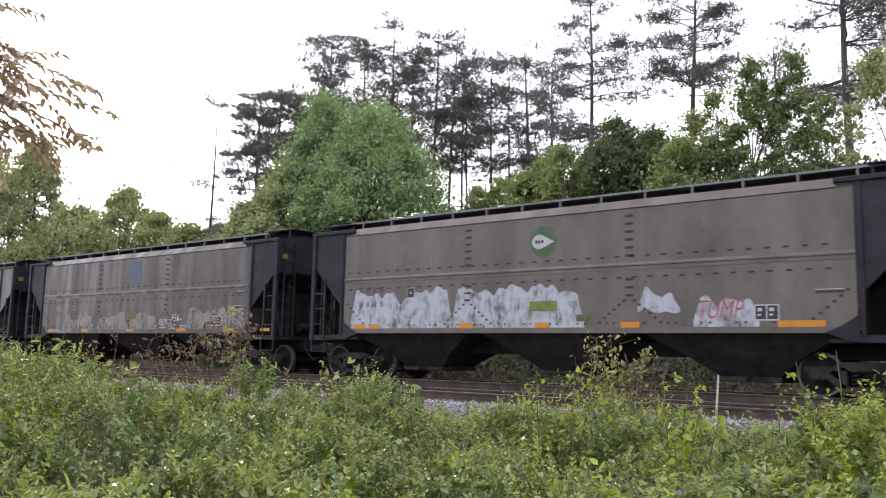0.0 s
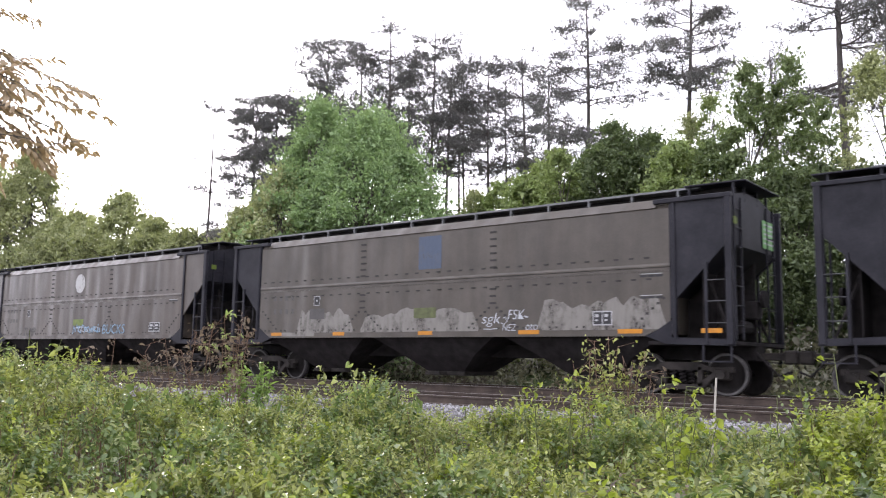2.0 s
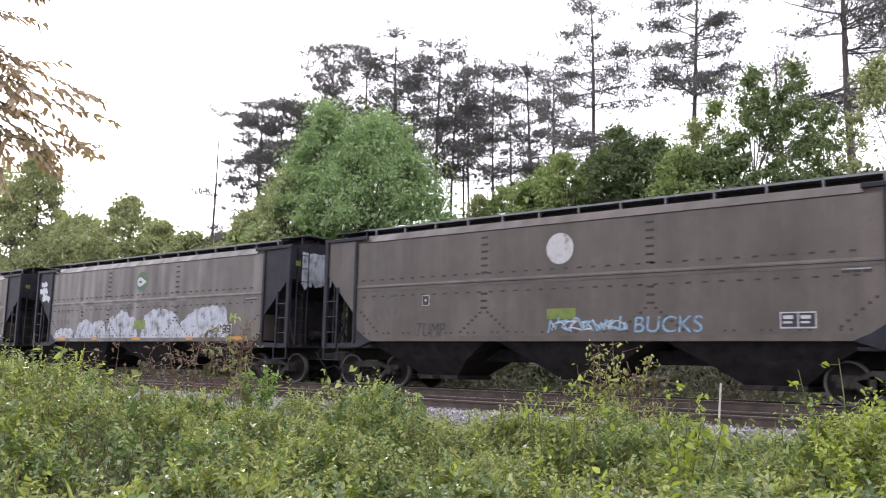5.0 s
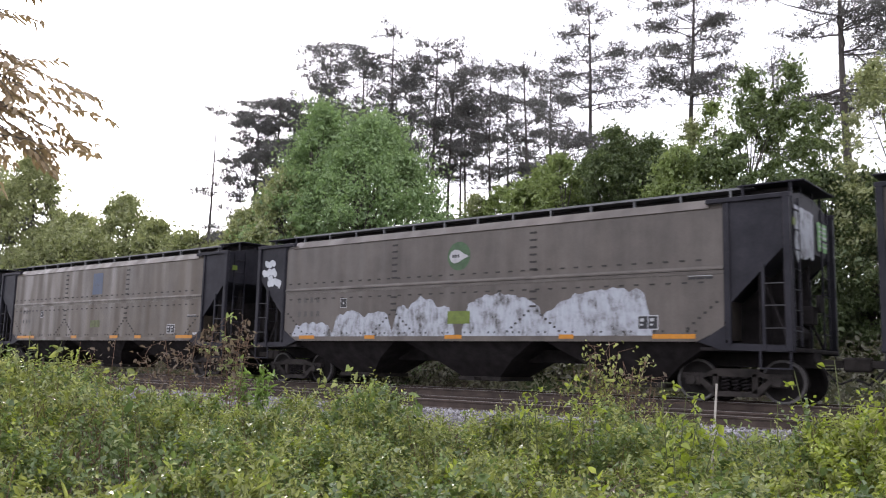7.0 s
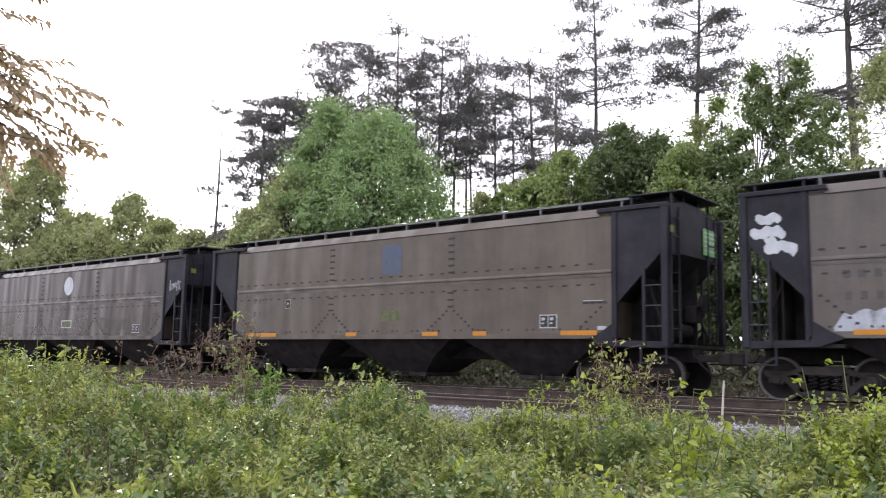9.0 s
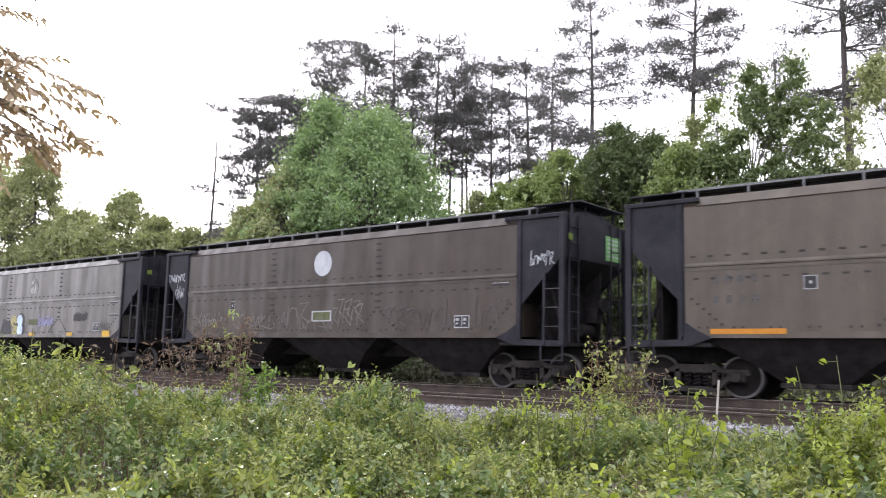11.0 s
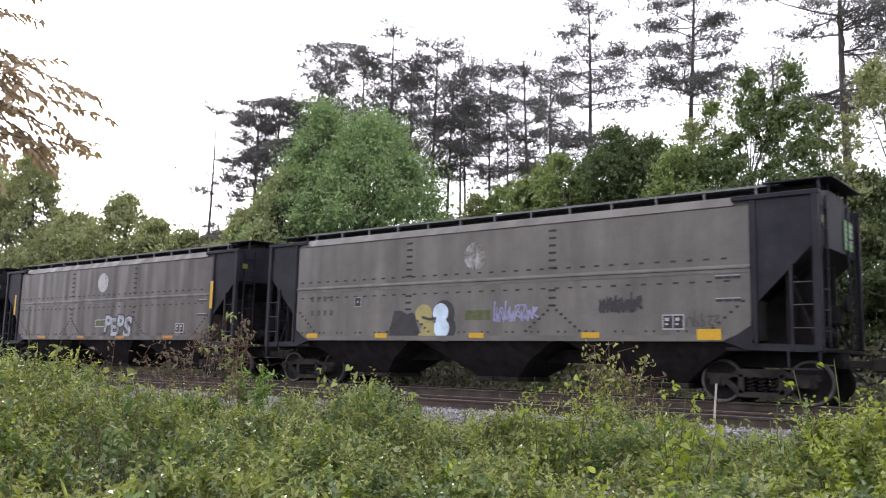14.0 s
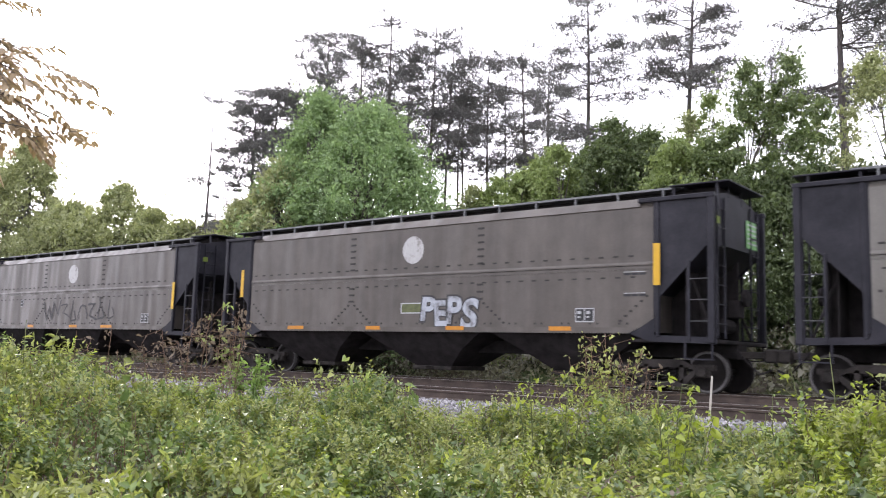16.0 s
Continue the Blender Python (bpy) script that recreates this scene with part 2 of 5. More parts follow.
BROADLEAF = leaf_mat("broadleaf_green", (0.14, 0.215, 0.1), (0.36, 0.48, 0.235), WARM)
DEEPLEAF = leaf_mat("deep_green_leaves", (0.08, 0.11, 0.05), (0.19, 0.24, 0.115), WARM)
MIDLEAF = leaf_mat("mid_green_leaves", (0.1, 0.14, 0.06), (0.25, 0.31, 0.14), WARM)
YOUNGLEAF = leaf_mat("young_yellow_green_leaves", (0.15, 0.2, 0.07), (0.35, 0.42, 0.17), WARM)
# Haze and glare are put into this leaf colour by paling it.
HAZELEAF = leaf_mat("haze_paled_leaves", (0.2, 0.22, 0.115), (0.43, 0.455, 0.24), WARM)
# Bank leaves are paled in colour to imitate skylight on the far bank.
BANKLEAF = leaf_mat("light_paled_bank_leaves", (0.11, 0.105, 0.08), (0.24, 0.235, 0.17), WARM)
# Thicket leaves carry the shade low in the wood as dark colour.
THICKETLEAF = leaf_mat("shade_dark_thicket_leaves", (0.03, 0.042, 0.02), (0.085, 0.11, 0.048), WARM)
WEEDLEAF = leaf_mat("undergrowth_leaves", (0.05, 0.07, 0.024), (0.45, 0.48, 0.15), WARM, 0.38, 0.6, 1.8)
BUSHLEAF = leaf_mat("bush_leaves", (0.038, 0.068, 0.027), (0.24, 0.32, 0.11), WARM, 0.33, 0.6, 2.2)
SAPLEAF = leaf_mat("fresh_green_sapling_leaves", (0.13, 0.21, 0.05), (0.25, 0.37, 0.1), WARM, 0.4)
PALELEAF = leaf_mat("pale_leaf_undersides", (0.2, 0.24, 0.12), (0.42, 0.46, 0.3), WARM, 0.4)
DRYLEAF = leaf_mat("withered_brown_leaves", (0.085, 0.07, 0.056), (0.22, 0.185, 0.14), (1.1, 0.95, 0.75), 0.7)
LIMELEAF = leaf_mat("bright_lime_leaves", (0.17, 0.23, 0.03), (0.38, 0.43, 0.07), WARM, 0.4)
BROWNLEAF = leaf_mat("bronze_branch_leaves", (0.25, 0.19, 0.12), (0.47, 0.38, 0.25), (1.15, 1.05, 0.8))


# ---- mesh building ----
class Geo:
    """Collects solids into one mesh."""

    def __init__(self):
        self.v, self.f = [], []

    def add(self, verts, faces):
        k = len(self.v)
        self.v += [tuple(p) for p in verts]
        self.f += [tuple(i + k for i in q) for q in faces]
        return self

    def box(self, x0, x1, y0, y1, z0, z1, c=0.0):
        """A block; c takes its edges off."""
        if c <= 0:
            vs = [(x, y, z) for x in (x0, x1) for y in (y0, y1) for z in (z0, z1)]
            return self.add(vs, [(0, 1, 3, 2), (4, 6, 7, 5), (0, 4, 5, 1), (2, 3, 7, 6), (0, 2, 6, 4), (1, 5, 7, 3)])
        bm = bmesh.new()
        bmesh.ops.create_cube(bm, size=1)
        for w in bm.verts:
            w.co = ((x0 + x1) / 2 + w.co.x * (x1 - x0), (y0 + y1) / 2 + w.co.y * (y1 - y0), (z0 + z1) / 2 + w.co.z * (z1 - z0))
        bmesh.ops.bevel(bm, geom=list(bm.edges), offset=c, segments=1, affect="EDGES")
        bm.verts.index_update()
        self.add([w.co[:] for w in bm.verts], [[w.index for w in q.verts] for q in bm.faces])
        bm.free()
        return self

    def prism(self, poly, y0, y1):
        """A plate: the outline (x, z) pushed from y0 to y1."""
        k = len(poly)
        vs = [(x, y0, z) for x, z in poly] + [(x, y1, z) for x, z in poly]
        fs = [tuple(range(k)), tuple(range(2 * k - 1, k - 1, -1))] + [(i, k + i, k + (i + 1) % k, (i + 1) % k) for i in range(k)]
        return self.add(vs, fs)

    def prism_x(self, poly, x0, x1):
        k = len(poly)
        vs = [(x0, y, z) for y, z in poly] + [(x1, y, z) for y, z in poly]
        fs = [tuple(range(k)), tuple(range(2 * k - 1, k - 1, -1))] + [(i, k + i, k + (i + 1) % k, (i + 1) % k) for i in range(k)]
        return self.add(vs, fs)

    def tube(self, pts, radii, n=6):
        """A round bar along points, tapering by radii."""
        pts = [Vector(p) for p in pts]
        if not isinstance(radii, (list, tuple)):
            radii = [radii] * len(pts)
        k = len(self.v)
        for i, p in enumerate(pts):
            d = (pts[min(i + 1, len(pts) - 1)] - pts[max(i - 1, 0)]).normalized()
            a = d.orthogonal().normalized() if abs(d.z) > 0.9 else d.cross(Vector((0, 0, 1))).normalized()
            b = d.cross(a)
            for j in range(n):
                w = 2 * math.pi * j / n
                self.v.append(tuple(p + (a * math.cos(w) + b * math.sin(w)) * radii[i]))
        for i in range(len(pts) - 1):
            for j in range(n):
                q = k + i * n
                self.f.append((q + j, q + (j + 1) % n, q + n + (j + 1) % n, q + n + j))
        self.f.append(tuple(k + j for j in range(n)))
        self.f.append(tuple(k + (len(pts) - 1) * n + j for j in reversed(range(n))))
        return self

    def lathe_y(self, prof, cx, cz, n=28):
        """Turned about an axle along y: prof is (radius, y)."""
        k, m = len(self.v), len(prof)
        for j in range(n):
            w = 2 * math.pi * j / n
            for r, y in prof:
                self.v.append((cx + r * math.cos(w), y, cz + r * math.sin(w)))
        for j in range(n):
            for i in range(m - 1):
                a, b = k + j * m + i, k + ((j + 1) % n) * m + i
                self.f.append((a, a + 1, b + 1, b))
        return self

    def mesh(self, name, smooth=False):
        me = bpy.data.meshes.new(name)
        me.from_pydata(self.v, [], self.f)
        me.validate()
        bm = bmesh.new()
        bm.from_mesh(me)
        bmesh.ops.recalc_face_normals(bm, faces=bm.faces)
        bm.to_mesh(me)
        bm.free()
        if smooth:
            me.shade_smooth()
        return me


def fast_mesh(name, verts, faces):
    """A mesh from arrays; all faces have as many corners."""
    verts, faces = np.asarray(verts, np.float32), np.asarray(faces, np.int32)
    me = bpy.data.meshes.new(name)
    me.vertices.add(len(verts))
    me.vertices.foreach_set("co", verts.ravel())
    me.loops.add(faces.size)
    me.loops.foreach_set("vertex_index", faces.ravel())
    me.polygons.add(len(faces))
    me.polygons.foreach_set("loop_start", np.arange(0, faces.size, faces.shape[1], dtype=np.int32))
    me.update(calc_edges=True)
    return me


def part(name, geo, material, parent=None, label="", smooth=False):
    me = geo.mesh(name, smooth) if isinstance(geo, Geo) else geo
    if not me.materials:
        me.materials.append(material)
    ob = new(name, me)
    ob.parent = parent
    if label:
        tagged(ob, label)
    return ob


def empty(name, m=None):
    ob = new(name)
    ob.empty_display_size = 0.3
    if m is not None:
        ob.matrix_basis = m
    return ob


def polar(left, r, z=0.0):
    """A place seen that many degrees left of +y at distance r."""
    return Vector((-r * math.sin(radians(left)), r * math.cos(radians(left)), z))


# ---- ground, bank and ballast: one sheet to the horizon ----
NEAR_Y, TRAIN_Y = 14.81, 19.14        # the two track centres
NEAR_Z = -0.067


def ground_z(x, y):
    """Height of the soil."""
    n1 = noise.noise((x * 0.13, y * 0.13, 0.0)) * 0.12 + noise.noise((x * 0.6, y * 0.6, 3.0)) * 0.05
    knots = [(-60, -1.1), (4, -0.98), (10, -0.85), (11.4, -0.72), (12.5, -0.5), (13.4, -0.42), (20.8, -0.36), (22.4, -0.75), (25, -0.6), (29, 0.5), (36, 1.3), (70, 2.2), (400, 3), (3000, 3)]
    for (a, za), (b, zb) in zip(knots, knots[1:]):
        if y <= b:
            z = za + (zb - za) * max(0.0, (y - a)) / (b - a)
            break
    return z + n1 * (0.25 if 12.4 < y < 22 else 1.0)


def build_ground():
    ys = [-3000, -800, -200, -60, -30, -15, -8, -4] + list(np.arange(-2, 34, 0.6)) + [36, 40, 46, 55, 70, 100, 180, 400, 900, 3000]
    xs = [-3000, -900, -300, -140] + list(np.arange(-90, 60, 1.5)) + [70, 100, 200, 500, 3000]
    vs = [(x, y, ground_z(x, y)) for y in ys for x in xs]
    w = len(xs)
    fs = [(j * w + i, j * w + i + 1, (j + 1) * w + i + 1, (j + 1) * w + i) for j in range(len(ys) - 1) for i in range(w - 1)]
    me = fast_mesh("ground", vs, fs)
    me.shade_smooth()
    tagged(part("ground", me, EARTH), "weedy brown soil with litter beside the railway", "ground", kind="structure")
    # ballast bed under both tracks, lying on the soil
    prof = [(11.9, -0.62), (12.35, -0.36), (12.9, -0.27), (13.5, -0.26), (16.1, -0.26), (16.9, -0.29), (17.6, -0.2), (20.7, -0.19), (21.2, -0.24), (22.4, -0.72)]
    xs = list(np.arange(-110, 70, 0.5))
    vs = []
    for x in xs:
        for y, z in prof:
            vs.append((x, y + 0.12 * noise.noise((x * 0.8, y, 1.0)), z + 0.03 * noise.noise((x * 1.7, y * 2, 5.0))))
    w = len(prof)
    fs = [(i * w + j, (i + 1) * w + j, (i + 1) * w + j + 1, i * w + j + 1) for i in range(len(xs) - 1) for j in range(w - 1)]
    tagged(part("ballast_bed", fast_mesh("ballast_bed", vs, fs), BALLAST), "grey crushed stone ballast under two railway tracks", "ballast", kind="structure")
    # loose stones on the shoulder
    rng = np.random.default_rng(5)
    ico = [(0, 0, 1), (0.9, 0, 0.1), (0, 0.8, 0), (-0.8, 0.1, 0.05), (0, -0.9, 0.1), (0, 0, -0.8)]
    tri = [(0, 1, 2), (0, 2, 3), (0, 3, 4), (0, 4, 1), (5, 2, 1), (5, 3, 2), (5, 4, 3), (5, 1, 4)]
    count = 16000
    base = np.array(ico)
    px = rng.uniform(-34, 4, count)
    py = rng.uniform(11.9, 13.75, count)
    pz = np.interp(py, [p[0] for p in prof], [p[1] for p in prof]) + rng.uniform(0.0, 0.03, count)
    size = rng.uniform(0.018, 0.042, count)
    q = rng.normal(size=(count, 3, 3))
    q, _ = np.linalg.qr(q)
    jit = base[None] * rng.uniform(0.7, 1.3, (count, 6, 1))
    vs = np.einsum("nij,nkj->nki", q, jit) * size[:, None, None] + np.stack([px, py, pz], -1)[:, None]
    fs = (np.array(tri)[None] + 6 * np.arange(count)[:, None, None]).reshape(-1, 3)
    tagged(part("ballast_stones", fast_mesh("ballast_stones", vs.reshape(-1, 3), fs), STONE), "loose grey crushed stones on the ballast shoulder", "ballast", kind="stuff")


def build_tracks():
    prof = [(-0.07, -0.185), (0.07, -0.185), (0.07, -0.172), (0.012, -0.15), (0.012, -0.045), (0.036, -0.035), (0.036, -0.004), (0.026, 0.0), (-0.026, 0.0), (-0.036, -0.004), (-0.036, -0.035), (-0.012, -0.045), (-0.012, -0.15), (-0.07, -0.172)]
    for cy, cz in ((NEAR_Y, NEAR_Z), (TRAIN_Y, 0.0)):
        track = tagged(empty("railway_track", pose(0, cy, cz)), "rusty steel rails on dark wooden ties in ballast", "railway track", "parallel tracks", "structure")
        for side in (-0.755, 0.755):
            rail = part("rail", Geo().prism_x([(side + y, z) for y, z in prof], -110, 70), RUST, track, "rusty brown rail with a worn head")
            part("rail_head", Geo().box(-110, 70, side - 0.024, side + 0.024, 0.0005, 0.004), RAILTOP, rail, "bright worn running surface")
        rng = random.Random(3)
        tie_mesh = Geo().box(-0.115, 0.115, -1.3, 1.3, -0.36, -0.187, 0.012).mesh("tie")
        plate = Geo().box(-0.1, 0.1, -0.2, 0.2, -0.189, -0.172, 0.004)
        plate_mesh = plate.mesh("tie_plate")
        x = -48.0
        while x < 12:
            tie = part("tie", tie_mesh, TIE, track)
            tie.matrix_basis = pose(x + rng.uniform(-0.03, 0.03), rng.uniform(-0.06, 0.06), rng.uniform(-0.012, 0.0), 0, 0, rng.uniform(-1.5, 1.5))
            if x > -34:
                for side in (-0.755, 0.755):
                    pl = part("tie_plate", plate_mesh, RUST, tie)
                    pl.matrix_basis = pose(0, side, 0.004)
            x += 0.53


# ---- covered hopper cars ----
HALF, END = 6.95, 8.3            # half length of the tan side; of the whole side
SIDE = 1.6                       # half width


def build_car():
    """One covered hopper car: base point on the rail top under its middle, x ahead, near side towards -y."""
    car = empty("hopper_car")
    body = Geo()
    body.prism_x([(-SIDE, 1.31), (-SIDE, 4.09), (-SIDE + 0.1, 4.27), (-0.55, 4.5), (0.55, 4.5), (SIDE - 0.1, 4.27), (SIDE, 4.09), (SIDE, 1.31)], -HALF, HALF)
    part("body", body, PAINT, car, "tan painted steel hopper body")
    for s in (-1, 1):
        y = s * SIDE
        band = Geo().prism_x([(y, 4.105), (y + s * 0.022, 4.12), (y - s * 0.13, 4.33), (y - s * 0.2, 4.33)], -HALF + 0.3, HALF - 0.3)
        part("eave_band", band, PAINT, car)
        seam = Geo().prism_x([(y, 2.78), (y + s * 0.035, 2.79), (y + s * 0.035, 2.82), (y, 2.87)], -HALF, HALF)
        seam.prism_x([(y, 2.70), (y + s * 0.012, 2.70), (y + s * 0.012, 2.78), (y, 2.78)], -HALF, HALF)
        part("seam_rail", seam, PAINT, car)
        sill = Geo()
        sill.prism([(-6.35, 1.27), (6.35, 1.27), (6.62, 1.40), (-6.62, 1.40)], y - s * 0.06, y + s * 0.026)
        part("side_sill", sill, PAINT, car)
        for e in (-1, 1):
            gus = Geo().prism([(e * 6.36, 1.27), (e * 6.86, 1.1), (e * 8.36, 1.06), (e * 8.36, 1.2), (e * 6.98, 1.24), (e * 6.98, 1.62), (e * 6.64, 1.40)], y - s * 0.05, y + s * 0.014)
            part("end_sill", gus, BLACK, car)
            plate = Geo().prism([(e * HALF, 4.22), (e * 8.24, 4.22), (e * 8.24, 3.24), (e * 7.08, 2.06), (e * HALF, 1.62)], y - s * 0.045, y + s * 0.004)
            part("end_panel", plate, BLACK, car, "black painted side sheet with a sloped lower edge")
            rib = Geo().box(e * 7.06 - 0.035, e * 7.06 + 0.035, y - 0.05, y + 0.05, 1.2, 4.2, 0.008)
            rib.box(e * 7.01 - 0.022, e * 7.01 + 0.022, y - 0.035, y + 0.03, 1.3, 4.2, 0.006)
            part("side_post", rib, BLACK, car)
            post = Geo().box(e * 8.27 - 0.07, e * 8.27 + 0.07, y - 0.065, y + 0.055, 1.08, 4.24, 0.012)
            part("corner_post", post, BLACK, car)
            top = Geo().box(e * 6.6, e * 8.36, y - 0.07, y + 0.05, 4.2, 4.3, 0.012) if e > 0 else Geo().box(-8.36, -6.6, y - 0.07, y + 0.05, 4.2, 4.3, 0.012)
            part("top_chord", top, BLACK, car)
            ladder = Geo().box(e * 7.77 - 0.03, e * 7.77 + 0.03, y + s * 0.02 - 0.03, y + s * 0.02 + 0.03, 1.1, 2.86, 0.006)
            lad = part("ladder", ladder, BLACK, car)
            for z in (1.54, 2.0, 2.45):
                part("rung", Geo().tube([(e * 7.77, y + s * 0.03, z), (e * 8.25, y + s * 0.03, z)], 0.013, 6), RUNG, lad)
            step = Geo().box(min(e * 7.66, e * 8.3), max(e * 7.66, e * 8.3), y - 0.04, y + 0.03, 0.72, 0.75)
            step.box(e * 7.68 - 0.02, e * 7.68 + 0.02, y - 0.03, y, 0.72, 1.1).box(e * 8.28 - 0.02, e * 8.28 + 0.02, y - 0.03, y, 0.72, 1.1)
            part("step", step, BLACK, car)
    # stitched seams: small dark cleats in rows
    shapes = {}

    def cleat(u, z, w, h):
        if (w, h) not in shapes:
            shapes[w, h] = Geo().box(-w / 2, w / 2, -SIDE - 0.012, -SIDE, -h / 2, h / 2).mesh("cleat")
        part("cleat", shapes[w, h], STITCH, car).matrix_basis = pose(u, 0, z)
    for k in range(36):
        u = -6.75 + 0.376 * k
        cleat(u, 3.01, 0.12, 0.038)
        cleat(u + 0.05, 2.53, 0.12, 0.036)
        if k % 2 == 0:
            cleat(u + 0.1, 1.49, 0.05, 0.045)
            cleat(u + 0.29, 1.49, 0.05, 0.045)
    for c in (-2.4, 2.2):
        for k in range(11):
            z = 2.12 + 0.182 * k
            if not 2.66 < z < 2.9:
                cleat(c, z, 0.2, 0.05)
        for k in range(1, 7):
            for e in (-1, 1):
                cleat(c + e * k * 0.125, 2.1 - k * 0.098, 0.07, 0.05)
    for e in (-1, 1):
        for k in range(6):
            cleat(e * (6.8 - k * 0.13), 2.1 - k * 0.11, 0.07, 0.05)
    # roof: hatch trough, walkway on stands, end platforms
    part("hatch_trough", Geo().box(-7.0, 7.0, -0.36, 0.36, 4.42, 4.62, 0.02), SOOT, car, "dark hatch trough along the roof")
    for k in range(6):
        hatch = Geo().box(-6.6 + k * 2.25, -4.55 + k * 2.25, -0.42, 0.42, 4.6, 4.67, 0.02)
        part("hatch_cover", hatch, SOOT, car)
    for s in (-1, 1):
        walkway = Geo()
        walkway.box(-7.4, 7.4, min(s * 0.5, s * 0.98), max(s * 0.5, s * 0.98), 4.6, 4.622)
        walkway.box(-7.4, 7.4, min(s * 0.955, s * 0.985), max(s * 0.955, s * 0.985), 4.585, 4.635)
        run = part("running_board", walkway, GREYSTEEL, car, "grey steel running board on stands")
        kick = Geo().box(-7.2, 7.2, min(s * 0.6, s * 0.66), max(s * 0.6, s * 0.66), 4.42, 4.58)
        part("coaming", kick, SOOT, car)
        stand_mesh = Geo().box(-0.02, 0.02, min(s * 0.9, s * 0.98), max(s * 0.9, s * 0.98), 4.33, 4.6).mesh("stand")
        for k in range(13):
            st = part("stand", stand_mesh, GREYSTEEL, run)
            st.matrix_basis = pose(-6.9 + k * 1.15, 0, 0)
    for e in (-1, 1):
        top = 4.65 if e > 0 else 4.58
        plat = Geo().box(min(e * 7.1, e * 8.5), max(e * 7.1, e * 8.5), -1.12, 1.12, top - 0.035, top, 0.008)
        for y in (-1.05, -0.4, 0.4, 1.05):
            plat.box(e * 8.2 - 0.025, e * 8.2 + 0.025, y - 0.025, y + 0.025, 4.28, top - 0.03)
            plat.box(e * 7.2 - 0.025, e * 7.2 + 0.025, y - 0.025, y + 0.025, 4.28, top - 0.03)
        part("end_platform", plat, BLACK, car)
        box = Geo().box(min(e * 7.1, e * 8.1), max(e * 7.1, e * 8.1), -0.7, 0.7, 4.3, top - 0.04, 0.02)
        part("end_hatch_box", box, SOOT, car)
        roof_end = Geo().prism_x([(-1.52, 4.2), (-1.5, 4.27), (-0.5, 4.48), (0.5, 4.48), (1.5, 4.27), (1.52, 4.2)], min(e * HALF, e * 8.22), max(e * HALF, e * 8.22))
        part("end_roof", roof_end, BLACK, car)
        wall = Geo()
        wall.prism([(e * 8.2, 4.22), (e * 8.24, 4.22), (e * 8.24, 3.24), (e * 5.9, 1.25), (e * 5.86, 1.29), (e * 8.2, 3.28)], -1.55, 1.55)
        part("end_wall", wall, BLACK, car, "black end wall running down into the slope sheet")
        for y in (-1.05, 1.05):
            el = Geo().box(e * 8.27 - 0.02, e * 8.27 + 0.02, y - 0.24, y - 0.2, 1.2, 4.3).box(e * 8.27 - 0.02, e * 8.27 + 0.02, y + 0.2, y + 0.24, 1.2, 4.3)
            lad = part("end_ladder", el, BLACK, car)
            for k in range(7):
                part("rung", Geo().tube([(e * 8.29, y - 0.22, 1.5 + k * 0.42), (e * 8.29, y + 0.22, 1.5 + k * 0.42)], 0.013, 6), BLACK, lad)
        deck = Geo().box(min(e * 6.4, e * 8.36), max(e * 6.4, e * 8.36), -1.56, 1.56, 1.08, 1.16, 0.01)
        for y in (-0.75, 0.75):
            deck.prism([(e * 7.9, 1.16), (e * 8.0, 1.16), (e * 8.0, 3.1), (e * 7.9, 3.05)], y - 0.04, y + 0.04)
        part("end_deck", deck, SOOT, car)
        # Unseen plates added to block light through the end cavity.
        for y in (-0.62, 0.62):
            web = Geo().prism([(e * 6.1, 1.16), (e * 8.0, 1.16), (e * 8.0, 2.95), (e * 6.1, 1.4)], y - 0.01, y + 0.01)
            part("shear_plate", web, SOOT, car)
        # Extra cross plate, added only to keep the cavity behind the ladder dark.
        part("bolster_web", Geo().box(e * 7.6 - 0.012, e * 7.6 + 0.012, -1.36, 1.36, 1.16, 2.66), SOOT, car, "added upright plate that darkens the cavity under the slope sheet")
        for y in (-1.2, 1.2):
            part("end_brace", Geo().tube([(e * 8.16, y, 1.16), (e * 7.64, y * 0.9, 2.5)], 0.035, 6), SOOT, car)
        brake = Geo().tube([(e * 8.3, 0.3, 2.15), (e * 8.38, 0.3, 2.15)], 0.2, 14).box(e * 8.1 - 0.14, e * 8.1 + 0.14, 0.12, 0.48, 1.7, 2.1, 0.02)
        part("brake_gear", brake, SOOT, car)
        tank = Geo().tube([(e * 7.35, -0.55, 1.5), (e * 7.35, 0.55, 1.5)], 0.24, 16)
        tank.tube([(e * 7.95, -0.3, 1.5), (e * 7.95, 0.3, 1.5)], 0.16, 12)
        part("air_reservoir", tank, SOOT, car)
        coup = Geo().box(min(e * 8.3, e * 8.95), max(e * 8.3, e * 8.95), -0.08, 0.08, 0.78, 0.94, 0.02)
        coup.box(min(e * 8.86, e * 9.16), max(e * 8.86, e * 9.16), -0.16, 0.12, 0.7, 1.0, 0.04)
        part("coupler", coup, FRAMESTEEL, car)
        hose = Geo().tube([(e * 8.4, -0.45, 0.95), (e * 8.6, -0.45, 0.7), (e * 8.85, -0.4, 0.45), (e * 9.1, -0.35, 0.55)], 0.025, 6)
        part("air_hose", hose, SOOT, car)
    # underframe and bays
    part("center_sill", Geo().box(-8.35, 8.35, -0.3, 0.3, 0.76, 1.1, 0.015), SOOT, car)
    for c in (-4.55, 0.0, 4.55):
        g = Geo()
        rings = [(2.25, 1.5, 1.36), (1.25, 1.1, 0.8), (0.62, 0.7, 0.36)]
